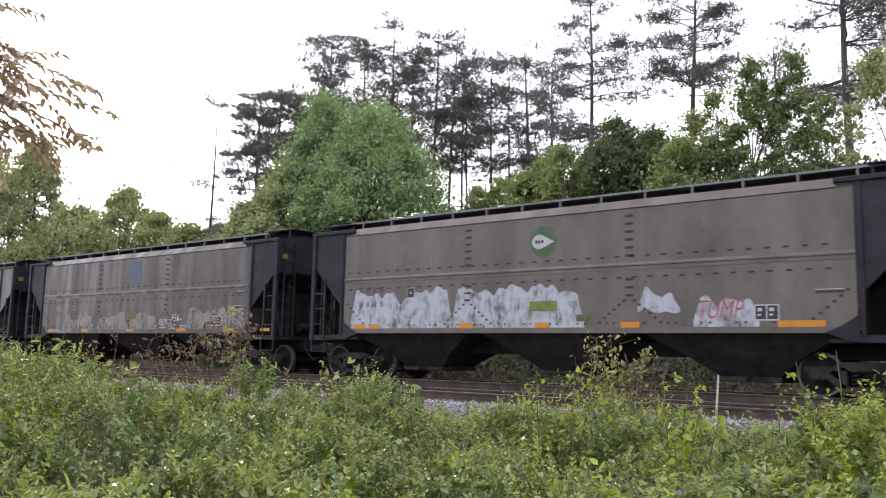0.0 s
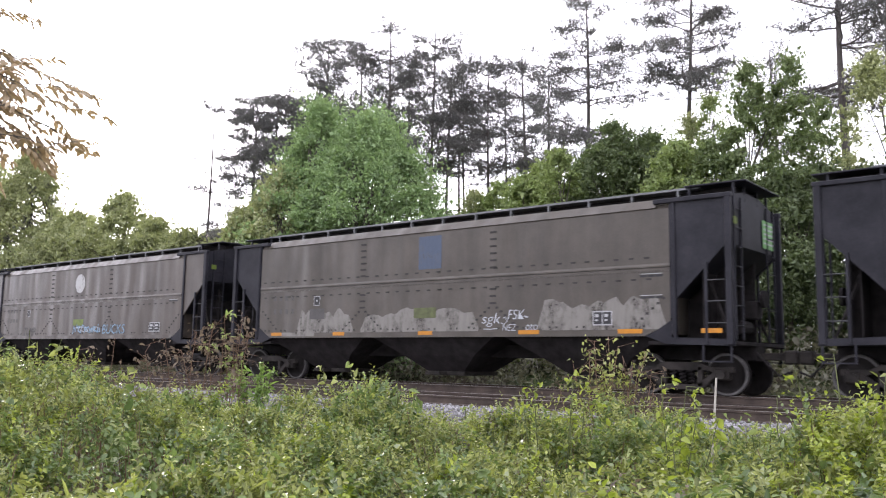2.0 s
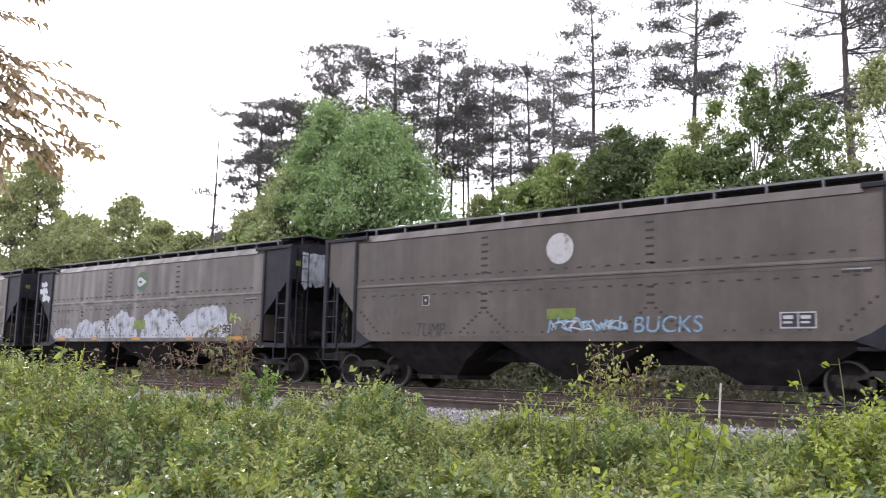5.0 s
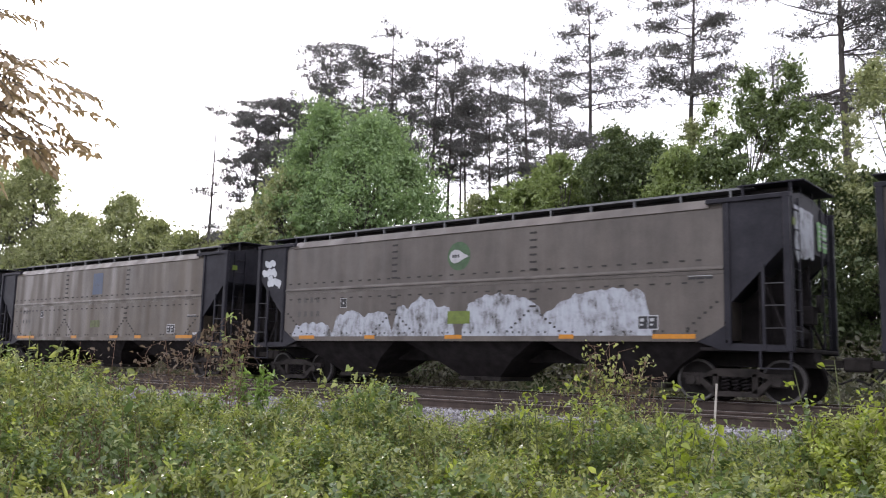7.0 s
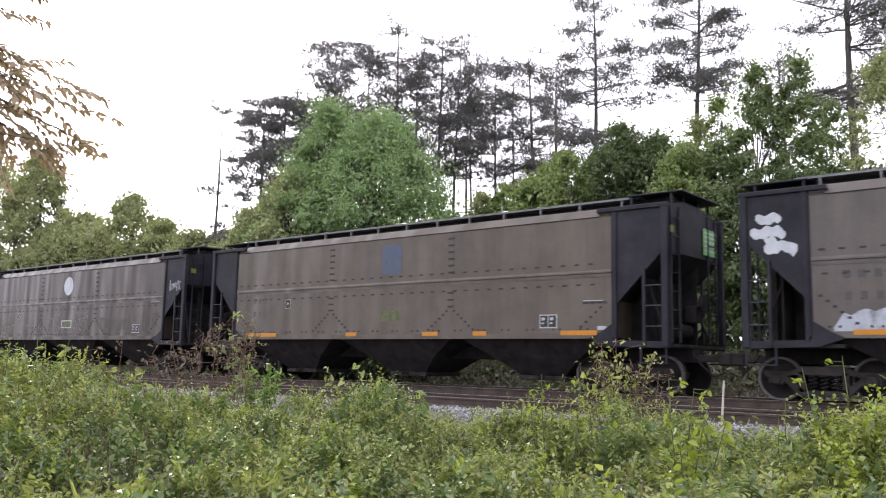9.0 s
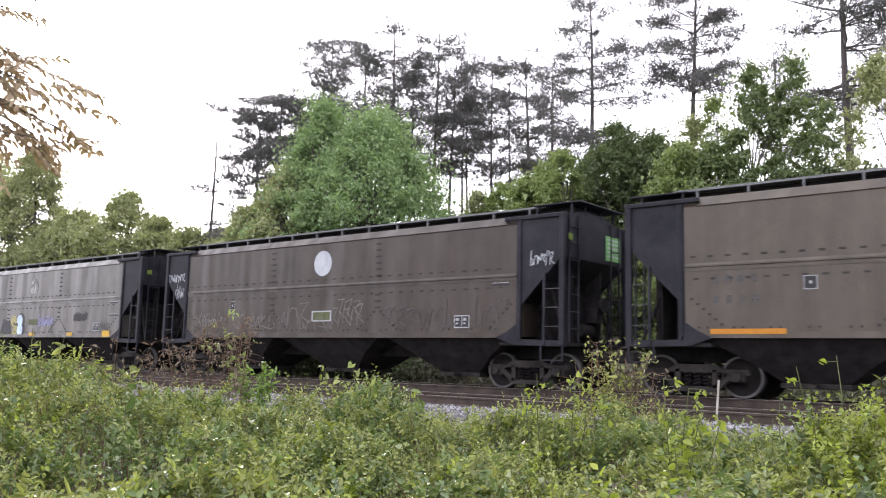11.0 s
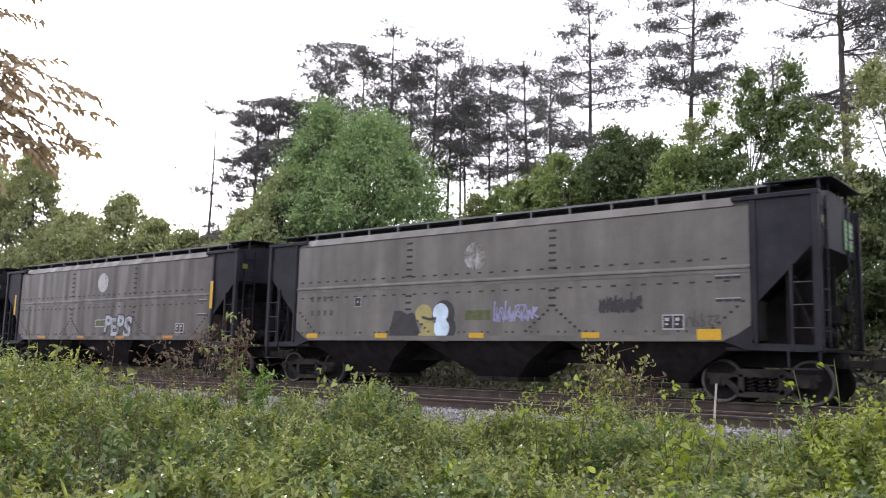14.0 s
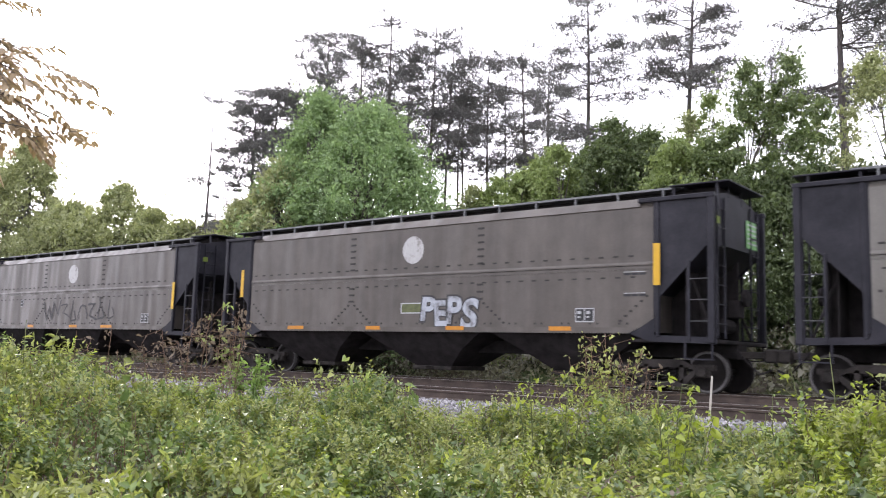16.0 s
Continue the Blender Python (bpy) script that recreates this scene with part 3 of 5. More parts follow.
        vs = [(c + sx * a, sy * w, z) for a, w, z in rings for sx, sy in ((-1, -1), (1, -1), (1, 1), (-1, 1))]
        fs = [(0, 1, 2, 3), (11, 10, 9, 8)] + [(4 * k + i, 4 * k + (i + 1) % 4, 4 * k + 4 + (i + 1) % 4, 4 * k + 4 + i) for k in (0, 1) for i in range(4)]
        g.add(vs, fs)
        bay = part("hopper_bay", g, BAYBLACK, car, "sooty sloped discharge bay")
        gate = Geo().box(c - 0.7, c + 0.7, -0.78, 0.78, 0.26, 0.37, 0.015).box(c - 0.08, c + 0.08, -1.1, -0.78, 0.28, 0.36)
        part("outlet_gate", gate, FRAMESTEEL, bay)
    for t in (-6.95, 6.95):
        for s in (-1, 1):
            y = s * 1.02
            g = Geo()
            y0, y1 = y - 0.07, y + 0.07
            outer = [(-1.16, 0.62), (-0.62, 0.62), (-0.42, 0.72), (0.42, 0.72), (0.62, 0.62), (1.16, 0.62), (1.16, 0.5), (0.72, 0.5), (0.58, 0.55), (-0.58, 0.55), (-0.72, 0.5), (-1.16, 0.5)]
            g.prism([(t + u, z) for u, z in outer], y0, y1)
            low = [(-0.86, 0.5), (-0.7, 0.5), (-0.36, 0.24), (0.36, 0.24), (0.7, 0.5), (0.86, 0.5), (0.46, 0.13), (-0.46, 0.13)]
            g.prism([(t + u, z) for u, z in low], y0, y1)
            for u in (-0.42, 0.42):
                g.box(t + u - 0.06, t + u + 0.06, y0, y1, 0.2, 0.62, 0.01)
            for u in (-0.92, 0.92):
                g.box(t + u - 0.16, t + u + 0.16, y - 0.1, y + 0.1, 0.34, 0.58, 0.03)
                g.tube([(t + u, y + s * 0.08, 0.457), (t + u, y + s * 0.17, 0.457)], 0.095, 12)
            frame_part = part("truck_frame", g, FRAMESTEEL, car, "cast steel truck side frame")
            for u in (-0.22, 0.0, 0.22):
                pts = [(t + u + 0.075 * math.cos(k * 1.05), y + 0.075 * math.sin(k * 1.05), 0.25 + 0.3 * k / 24) for k in range(25)]
                part("spring", Geo().tube(pts, 0.018, 5), BAYBLACK, frame_part)
        bolster = Geo().box(t - 0.2, t + 0.2, -1.0, 1.0, 0.5, 0.72, 0.02)
        part("truck_bolster", bolster, SOOT, car)
        for w in (-0.92, 0.92):
            g = Geo()
            prof = [(0.0, -0.06), (0.13, -0.06), (0.15, -0.02), (0.34, 0.035), (0.385, -0.045), (0.457, -0.055), (0.46, 0.06), (0.485, 0.07), (0.485, 0.095), (0.4, 0.095), (0.34, 0.06), (0.0, 0.06)]
            for s in (-1, 1):
                g.lathe_y([(r, s * 0.77 - s * yy) for r, yy in prof], 0, 0, 32)
            g.tube([(0, -1.1, 0), (0, 1.1, 0)], 0.085, 12)
            ws = part("wheelset", g, WHEEL, car, "", True)
            for s in (-1, 1):
                rim = Geo().lathe_y([(0.405, s * (0.77 + 0.052)), (0.45, s * (0.77 + 0.058)), (0.462, s * (0.77 + 0.05)), (0.46, s * (0.77 - 0.04))], 0, 0, 32)
                part("wheel_rim", rim, RIM, ws, "worn wheel rim")
            ws.matrix_basis = pose(t + w, 0, 0.462)
    return car


# ---- markings on the cars, painted on the near side ----
def side_y(layer):
    return -SIDE - 0.003 - 0.0035 * layer


def rect(u0, u1, z0, z1, layer=1):
    y = side_y(layer)
    return Geo().add([(u0, y, z0), (u1, y, z0), (u1, y, z1), (u0, y, z1)], [(0, 1, 2, 3)])


def disc(u, z, r, layer=1, n=36, sx=1.0, rough=0.0, seed=0):
    y = side_y(layer)
    rng = random.Random(seed)
    pts = [(u + sx * r * (1 + rng.uniform(-rough, rough)) * math.cos(2 * math.pi * k / n), y, z + r * (1 + rng.uniform(-rough, rough)) * math.sin(2 * math.pi * k / n)) for k in range(n)]
    return Geo().add(pts, [tuple(range(n))])


def ribbon(pts, width, layer=2, closed=False):
    """A painted stroke along (u, z) points."""
    y = side_y(layer)
    g = Geo()
    P = [Vector((u, z)) for u, z in pts]
    L, R = [], []
    for i, p in enumerate(P):
        d = P[min(i + 1, len(P) - 1)] - P[max(i - 1, 0)]
        d = d.normalized() if d.length > 1e-6 else Vector((1, 0))
        nrm = Vector((-d.y, d.x)) * width / 2
        L.append(p + nrm)
        R.append(p - nrm)
    vs = [(p.x, y, p.y) for p in L] + [(p.x, y, p.y) for p in R]
    k = len(P)
    return g.add(vs, [(i, i + 1, k + i + 1, k + i) for i in range(k - 1)])


def rolled(u0, u1, z0, z1, bumps, seed, layer=1, floor_wobble=0.0, wide=(0.8, 1.2)):
    """A rolled-on patch: straight foot, top edge in uneven humps."""
    y = side_y(layer)
    rng = random.Random(seed)
    hum = []
    for k in range(bumps):
        hum.append((u0 + (u1 - u0) * (k + 0.5 + rng.uniform(-0.25, 0.25)) / bumps, (u1 - u0) / bumps * rng.uniform(*wide), rng.uniform(0.72, 1.0)))
    n = max(24, int((u1 - u0) * 16))
    vs = []
    for i in range(n + 1):
        u = u0 + (u1 - u0) * i / n
        h = max([a * math.sqrt(max(0.0, 1 - ((u - c) / w) ** 2)) for c, w, a in hum] + [0.12])
        h += 0.1 * noise.noise((u * 5, seed, 0)) + 0.02 * noise.noise((u * 17, seed, 2))
        edge = min(1.0, (u - u0) / 0.25 + 0.25, (u1 - u) / 0.25 + 0.25)
        foot = floor_wobble * noise.noise((u * 3, seed, 7))
        vs += [(u, y, z0 + foot), (u, y, z0 + foot + (z1 - z0) * max(0.08, h * edge))]
    return Geo().add(vs, [(2 * i, 2 * i + 2, 2 * i + 3, 2 * i + 1) for i in range(n)])


def scrawl(u0, u1, z0, z1, count, seed, width=0.03, layer=2):
    """Sprayed strokes that cannot be read as letters, part angular, part arched; one shape each."""
    rng = random.Random(seed)
    out = []
    w, h = (u1 - u0) / count, z1 - z0
    for k in range(count):
        a = u0 + k * w
        lo, hi = z0 + h * rng.uniform(0, 0.15), z1 - h * rng.uniform(0, 0.3)
        kind = rng.choice("zzanvl")
        if kind == "z":
            pts = [(a, hi - h * 0.1), (a + w * 0.85, hi), (a + w * 0.2, lo + h * 0.3), (a + w * 1.05, lo + h * 0.08)]
        elif kind == "a":
            pts = [(a + w * (0.5 - 0.5 * math.cos(q)), lo + (hi - lo) * math.sin(q)) for q in (0, 0.4, 0.8, 1.2, 1.6, 2.0, 2.4, 2.8, 3.1)]
        elif kind == "n":
            pts = [(a, lo), (a + w * 0.15, hi), (a + w * 0.7, lo + h * 0.2), (a + w * 0.95, hi + h * 0.12)]
        elif kind == "v":
            pts = [(a - w * 0.1, hi), (a + w * 0.35, lo), (a + w * 0.6, hi - h * 0.2), (a + w * 0.9, lo + h * 0.05), (a + w * 1.1, hi)]
        else:
            pts = [(a + w * 0.3, hi + h * 0.2), (a + w * 0.2, lo), (a + w * 0.8, lo + h * 0.1), (a + w * 0.55, lo + h * 0.5)]
        fine = []
        for (p, q), (r, t) in zip(pts, pts[1:]):
            for f in (0, 0.33, 0.67):
                fine.append((p + (r - p) * f + rng.uniform(-0.06, 0.06) * w, q + (t - q) * f + rng.uniform(-0.03, 0.03) * h))
        fine.append(pts[-1])
        out.append(ribbon(fine, width * rng.uniform(0.7, 1.2), layer))
    return out


def rough_stroke(u0, u1, z, height, seed, layer=2):
    """A broad sprayed bar with a torn, wobbling outline."""
    y, vs, n = side_y(layer), [], 16
    for i in range(n + 1):
        u = u0 + (u1 - u0) * i / n
        end = min(1.0, 0.45 + i / 3, 0.45 + (n - i) / 3)
        mid = z + 0.03 * math.sin(seed + i * 0.5) - 0.03 * i / n
        vs += [(u, y, mid - height * end * (0.5 + 0.35 * noise.noise((u * 9, seed, 0)))), (u, y, mid + height * end * (0.5 + 0.3 * noise.noise((u * 8, seed, 4))))]
    return Geo().add(vs, [(2 * i, 2 * i + 2, 2 * i + 3, 2 * i + 1) for i in range(n)])


def letters(text, u0, u1, z0, z1, layer=3, shear=0.0, bold=0.0):
    """Words in the built-in font, laid flat on the near side."""
    cu = bpy.data.curves.new("letters", "FONT")
    cu.body, cu.shear, cu.offset = text, shear, bold
    ob = bpy.data.objects.new("letters", cu)
    scene.collection.objects.link(ob)
    me = bpy.data.meshes.new_from_object(ob.evaluated_get(bpy.context.evaluated_depsgraph_get()))
    bpy.data.objects.remove(ob)
    co = np.array([v.co[:] for v in me.vertices])
    lo, hi = co.min(0), co.max(0)
    y = side_y(layer)
    for v in me.vertices:
        v.co = (u0 + (v.co.x - lo[0]) / (hi[0] - lo[0]) * (u1 - u0), y, z0 + (v.co.y - lo[1]) / (hi[1] - lo[1]) * (z1 - z0))
    return me


def data_box(car, u0=4.9, u1=5.4, z0=1.52, z1=1.85):
    box = part("data_box", rect(u0, u1, z0, z1, 2), WHITE, car, "white framed data stencil box")
    mid = (u0 + u1) / 2
    for a, b in ((u0 + 0.025, mid - 0.012), (mid + 0.012, u1 - 0.025)):
        part("data_panel", rect(a, b, z0 + 0.03, z1 - 0.025, 3), INK, box)
        part("data_line", rect(a + 0.04, b - 0.08, z0 + 0.19, z0 + 0.26, 4), WHITE, box)
        part("data_line", rect(a + 0.04, b - 0.1, z0 + 0.1, z0 + 0.14, 4), WHITE, box)


def square_mark(car, u=-4.45, z=2.37):
    box = part("inspection_mark", rect(u - 0.13, u + 0.13, z - 0.14, z + 0.14, 2), WHITE, car, "white square inspection stencil")
    part("mark_field", rect(u - 0.115, u + 0.115, z - 0.125, z + 0.125, 3), INK, box)
    part("mark_sign", rect(u - 0.02, u + 0.03, z - 0.03, z + 0.03, 4), WHITE, box)


def reflectors(car, spans, z0=1.33, z1=1.43, mat=None):
    for u0, u1 in spans:
        part("reflector", rect(u0, u1, z0, z1, 9), mat or ORANGE, car, "orange reflective strip on the side sill")


def number_bars(car, u0=-6.45, u1=-5.35):
    w = (u1 - u0) / 4
    for k in range(4):
        part("reporting_mark", rect(u0 + k * w, u0 + (k + 0.5) * w, 2.42, 2.58, 1), FADED, car, "faded dark stencilled mark")
        part("number_mark", rect(u0 + (k + 0.1) * w, u0 + (k + 0.55) * w, 2.0, 2.16, 1), FADED, car)


def small_bars(car, z):
    for k in range(3):
        part("stencil_bar", rect(6.1 + 0.187 * k, 6.265 + 0.187 * k, z, z + 0.05, 2), INK, car)
    part("stencil_line", rect(6.1, 6.62, z + 0.065, z + 0.08, 2), WHITE, car)


def green_emblem(car):
    e = part("emblem", disc(-0.2, 3.5, 0.38, 1), GREEN, car, "round green emblem with a white drop")
    pts = [(-0.52, 3.5), (-0.46, 3.62), (-0.34, 3.68), (-0.22, 3.66), (-0.05, 3.57), (0.13, 3.48), (-0.05, 3.41), (-0.22, 3.33), (-0.36, 3.31), (-0.47, 3.38)]
    y = side_y(2)
    part("emblem_drop", Geo().add([(u, y, z) for u, z in pts], [tuple(range(len(pts)))]), WHITE, e)
    for k in range(3):
        part("emblem_bar", rect(-0.42 + 0.087 * k, -0.355 + 0.087 * k, 3.46, 3.54, 3), INK, e)


def end_placard(car, mat=None):
    """Lime placard and yellow tag on the leading end wall."""
    x = END - 0.03
    g = Geo().add([(x, 0.55, 3.35), (x, 1.35, 3.35), (x, 1.35, 4.0), (x, 0.55, 4.0)], [(0, 1, 2, 3)])
    p = part("end_placard", g, mat or LIMEPLATE, car, "green route placard on the end wall")
    for k in range(5):
        z = 3.45 + k * 0.11
        line = Geo().add([(x + 0.004, 0.62, z), (x + 0.004, 1.28, z), (x + 0.004, 1.28, z + 0.04), (x + 0.004, 0.62, z + 0.04)], [(0, 1, 2, 3)])
        part("placard_line", line, WHITE, p)
    tag = Geo().add([(x + 0.05, -1.4, 3.66), (x + 0.05, -1.2, 3.66), (x + 0.05, -1.2, 3.82), (x + 0.05, -1.4, 3.82)], [(0, 1, 2, 3)])
    part("end_tag", tag, LIME, car, "small yellow-green tag")


LIMEPLATE = plain("green_placard", (0.16, 0.38, 0.12), 0.5, 0, 0.2, 5, 0.1)


def graffiti_tag(car, u0, u1, z0, z1, count, seed, mat, name="graffiti", label="", width=0.03, layer=4):
    for k, g in enumerate(scrawl(u0, u1, z0, z1, count, seed, width, layer)):
        part("graffiti_stroke", g, mat, car, label if k == 0 else "")


def mark_cars(cars):
    c = cars[0]
    square_mark(c), data_box(c), number_bars(c)
    # green emblem, long rolled white patch and a red tag
    c = cars[1]
    green_emblem(c), square_mark(c), data_box(c), number_bars(c), small_bars(c, 2.05), end_placard(c)
    p = part("rolled_patch", rolled(-6.75, -3.0, 1.36, 2.5, 6, 11), ROLLED, c, "rolled grey-white paint over old graffiti")
    part("rolled_patch", rolled(-3.0, 0.95, 1.36, 2.56, 5, 12), ROLLED, c)
    part("rolled_patch", rolled(2.3, 3.3, 1.74, 2.26, 2, 13, 1, 0.1), ROLLED, c, "thin whitish patch")
    part("rolled_patch", rolled(3.6, 5.0, 1.38, 2.14, 3, 14), ROLLED, c)
    part("red_tag", letters("TUMP", 3.72, 4.7, 1.58, 1.96, 4, 0.3, -0.012), SPRAYRED, c, "red sprayed word")
    part("stencil_box", rect(-0.58, 0.2, 1.8, 2.04, 3), LIME, c, "lime green stencil box")
    part("stencil_box", rect(0.73, 1.14, 1.54, 1.7, 3), OLIVE, c)
    reflectors(c, [(-6.6, -6.15), (-5.95, -5.6), (-2.75, -2.3), (-0.4, 0.0), (1.9, 2.36), (5.37, 6.28)], 1.39, 1.52)
    # blue panel, thin scribbled band along the foot
    c = cars[2]
    part("blue_panel", rect(-0.45, 0.35, 3.1, 4.0, 1), BLUE, c, "faded blue painted panel")
    square_mark(c), data_box(c), number_bars(c), small_bars(c, 2.58), small_bars(c, 2.1), end_placard(c)
    part("rolled_patch", rolled(-5.3, -2.9, 1.42, 2.15, 6, 21), THIN, c, "thin tan overspray along the foot")
    part("rolled_patch", rolled(-2.6, 1.6, 1.42, 2.1, 6, 22), THIN, c)
    part("rolled_patch", rolled(3.4, 6.7, 1.42, 2.2, 7, 23), THIN, c)
    part("primer_patch", rect(-4.75, -4.1, 1.82, 2.14, 3), PRIMER, c, "grey primer patch")
    for word, a, b, z0, z1 in (("sgk", 1.72, 2.3, 1.52, 1.86), ("FSK", 2.52, 3.02, 1.7, 1.94), ("NEZ", 2.36, 2.78, 1.42, 1.58), ("oto", 3.05, 3.4, 1.43, 1.58)):
        part("sprayed_word", letters(word, a, b, z0, z1, 4, 0.2, -0.01), SPRAYWHITE, c, "small white sprayed word")
    part("graffiti_stroke", ribbon([(1.78, 1.47), (2.0, 1.46), (2.2, 1.48)], 0.02, 4), SPRAYWHITE, c)
    part("graffiti_stroke", ribbon([(2.3, 1.62), (2.42, 1.58), (2.5, 1.66), (2.46, 1.76), (2.38, 1.74)], 0.02, 4), SPRAYWHITE, c)
    part("graffiti_stroke", ribbon([(3.0, 1.78), (3.12, 1.74)], 0.03, 4), SPRAYWHITE, c)
    part("stencil_box", rect(-0.58, 0.2, 1.78, 2.06, 3), OLIVE, c, "olive stencil box")
    part("white_strip", rect(-5.98, -4.5, 1.31, 1.43, 8), THIN, c)
    reflectors(c, [(-6.47, -5.98), (-3.7, -3.22), (-0.4, 0.1), (2.85, 3.45), (5.55, 6.15), (7.65, 8.1)])
    # pale disc, pale blue lettering
    c = cars[3]
    part("emblem_disc", disc(-0.24, 3.5, 0.38, 1), GHOST, c, "faded white emblem disc")
    square_mark(c), data_box(c, 4.9, 5.6), number_bars(c), small_bars(c, 2.58), end_placard(c)
    part("stencil_box", rect(-0.6, 0.2, 1.8, 2.05, 1), LIME, c, "lime green stencil box")
    part("sprayed_word", letters("BUCKS", 1.7, 3.3, 1.46, 1.82, 5, 0.1, 0.0), SPRAYBLUE, c, "pale blue sprayed word")
    graffiti_tag(c, -0.55, 1.6, 1.48, 1.82, 7, 31, SPRAYBLUE, label="pale blue sprayed lettering", width=0.06)
    graffiti_tag(c, -0.45, 1.5, 1.5, 1.78, 5, 33, SPRAYWHITE, width=0.025, layer=5)
    part("dark_tag", letters("TUMP", -4.75, -3.75, 1.4, 1.76, 3, 0.25, -0.01), SPRAYDARK, c, "dark sprayed word")
    # green emblem, two big rolled patches, white marks on the rear sheet
    c = cars[4]
    green_emblem(c), square_mark(c), data_box(c), number_bars(c), small_bars(c, 2.6), end_placard(c)
    part("rolled_patch", rolled(-6.65, -4.9, 1.4, 1.86, 5, 41), ROLLED, c, "rolled white paint over old graffiti")
    part("rolled_patch", rolled(-4.9, -2.5, 1.36, 2.22, 4, 42), ROLLED, c)
    part("rolled_patch", rolled(-2.5, -0.3, 1.36, 2.5, 3, 43), ROLLED, c)
    part("rolled_patch", rolled(-0.05, 2.5, 1.36, 2.5, 1, 44, 1, 0.0, (0.6, 0.66)), ROLLED, c)
    part("rolled_patch", rolled(2.0, 5.25, 1.36, 2.62, 1, 46, 2, 0.0, (0.6, 0.66)), ROLLED, c)
    part("stencil_box", rect(-0.54, 0.2, 1.72, 2.05, 3), LIME, c, "lime green stencil box")
    reflectors(c, [(-6.3, -5.63), (-3.53, -3.14), (-0.6, -0.04), (2.88, 3.28), (5.26, 6.25)])
    for k, (z, a, b, w) in enumerate(((3.72, -8.02, -7.5, 0.2), (3.44, -8.14, -7.42, 0.22), (3.12, -7.86, -7.2, 0.24))):
        part("white_mark", rough_stroke(a, b, z, w, k + 2), SPRAYWHITE, c, "sprayed white mark on the black end sheet")
    part("white_mark", rough_stroke(-7.86, -7.6, 3.28, 0.14, 9), SPRAYWHITE, c)
    for k in range(3):
        a = -1.1 + k * 0.42
        drip = [(END - 0.02, a, 3.1 + 0.12 * (k % 2)), (END - 0.02, a + 0.15, 2.92 + 0.1 * k), (END - 0.02, a + 0.3, 3.06), (END - 0.02, a + 0.44, 3.0 + 0.06 * k), (END - 0.02, a + 0.46, 4.1), (END - 0.02, a, 4.14)]
        part("white_drip", Geo().add(drip, [tuple(range(6))]), ROLLED, c, "pale paint running down the end wall")
    # blue panel, clean side
    c = cars[5]
    part("blue_panel", rect(-0.43, 0.31, 3.08, 3.92, 1), BLUE, c, "faded blue painted panel")
    square_mark(c), data_box(c), number_bars(c), small_bars(c, 2.08), end_placard(c)
    part("stencil_box", rect(-0.43, 0.3, 1.78, 2.06, 1), OLIVE, c, "olive stencil box")
    part("tag", rect(6.49, 6.72, 1.47, 1.56, 3), WHITE, c)
    reflectors(c, [(-6.49, -4.93), (-1.8, -1.36), (1.15, 1.7), (2.88, 3.31), (5.51, 6.49)], 1.35, 1.46)
    # brown car with a bright white disc and chalky outlines
    c = cars[6]
    part("emblem_disc", disc(-0.21, 3.5, 0.385, 1, 40, 1, 0.012, 4), SPRAYWHITE, c, "bright white disc")
    square_mark(c, -4.5, 2.32), data_box(c), small_bars(c, 2.58), end_placard(c)
    part("stencil_box", rect(-0.62, 0.24, 1.75, 2.07, 1), WHITE, c, "white framed olive stencil box")
    part("stencil_field", rect(-0.56, 0.18, 1.79, 2.03, 2), OLIVE, c)
    for a, b, z0, z1, k, sd in ((-6.6, -4.95, 1.62, 2.1, 10, 1), (-6.5, -5.2, 1.6, 1.9, 7, 6), (-4.5, -3.0, 1.52, 2.08, 4, 2), (-3.2, -2.2, 1.5, 2.0, 2, 5), (-2.2, -0.7, 1.55, 2.4, 3, 3), (-1.2, 0.3, 1.48, 1.9, 4, 8), (0.3, 1.6, 1.5, 2.3, 5, 4), (0.5, 1.5, 1.7, 2.5, 3, 7)):
        graffiti_tag(c, a, b, z0, z1, k, 70 + sd, CHALK, label="chalky white outlines", width=0.02)
    graffiti_tag(c, 2.4, 4.9, 1.5, 2.2, 6, 77, FADED, width=0.05)
    graffiti_tag(c, 5.5, 6.7, 1.5, 2.3, 3, 78, FADED, width=0.05)
    graffiti_tag(c, -8.2, -7.2, 3.2, 3.56, 8, 79, SPRAYWHITE, label="white tag on the black end sheet", width=0.02)
    graffiti_tag(c, -7.75, -7.25, 2.6, 3.1, 5, 83, SPRAYWHITE, width=0.016)
    graffiti_tag(c, 7.35, 8.05, 3.02, 3.4, 6, 80, SPRAYWHITE, width=0.022)
    # light car with the big painted figure
    c = cars[7]
    part("emblem_disc", disc(-0.25, 3.46, 0.36, 1), WORN, c, "faded white emblem disc")
    square_mark(c), data_box(c), number_bars(c), small_bars(c, 2.58), small_bars(c, 2.1), end_placard(c)
    part("painted_piece", rolled(-3.2, -2.1, 1.36, 2.22, 2, 81), SPRAYDARK, c, "dark and sand-yellow sprayed shapes")
    part("painted_piece", disc(-1.25, 1.98, 0.36, 1, 30), SPRAYDARK, c)
    part("painted_piece", disc(-1.2, 1.6, 0.36, 1, 30), SPRAYDARK, c)
    part("painted_piece", disc(-1.95, 1.98, 0.26, 2, 28, 1.15), SPRAYSAND, c)
    part("painted_piece", rolled(-2.12, -1.4, 1.36, 1.9, 1, 84, 2), SPRAYSAND, c)
    part("painted_piece", disc(-1.36, 2.0, 0.26, 3, 28), PALEBLUE, c, "pale blue and white sprayed shapes")
    part("painted_piece", disc(-1.32, 1.6, 0.26, 3, 28), PALEBLUE, c)
    part("painted_piece", ribbon([(-2.0, 1.9), (-1.75, 1.84), (-1.5, 1.86)], 0.07, 4), SPRAYDARK, c)
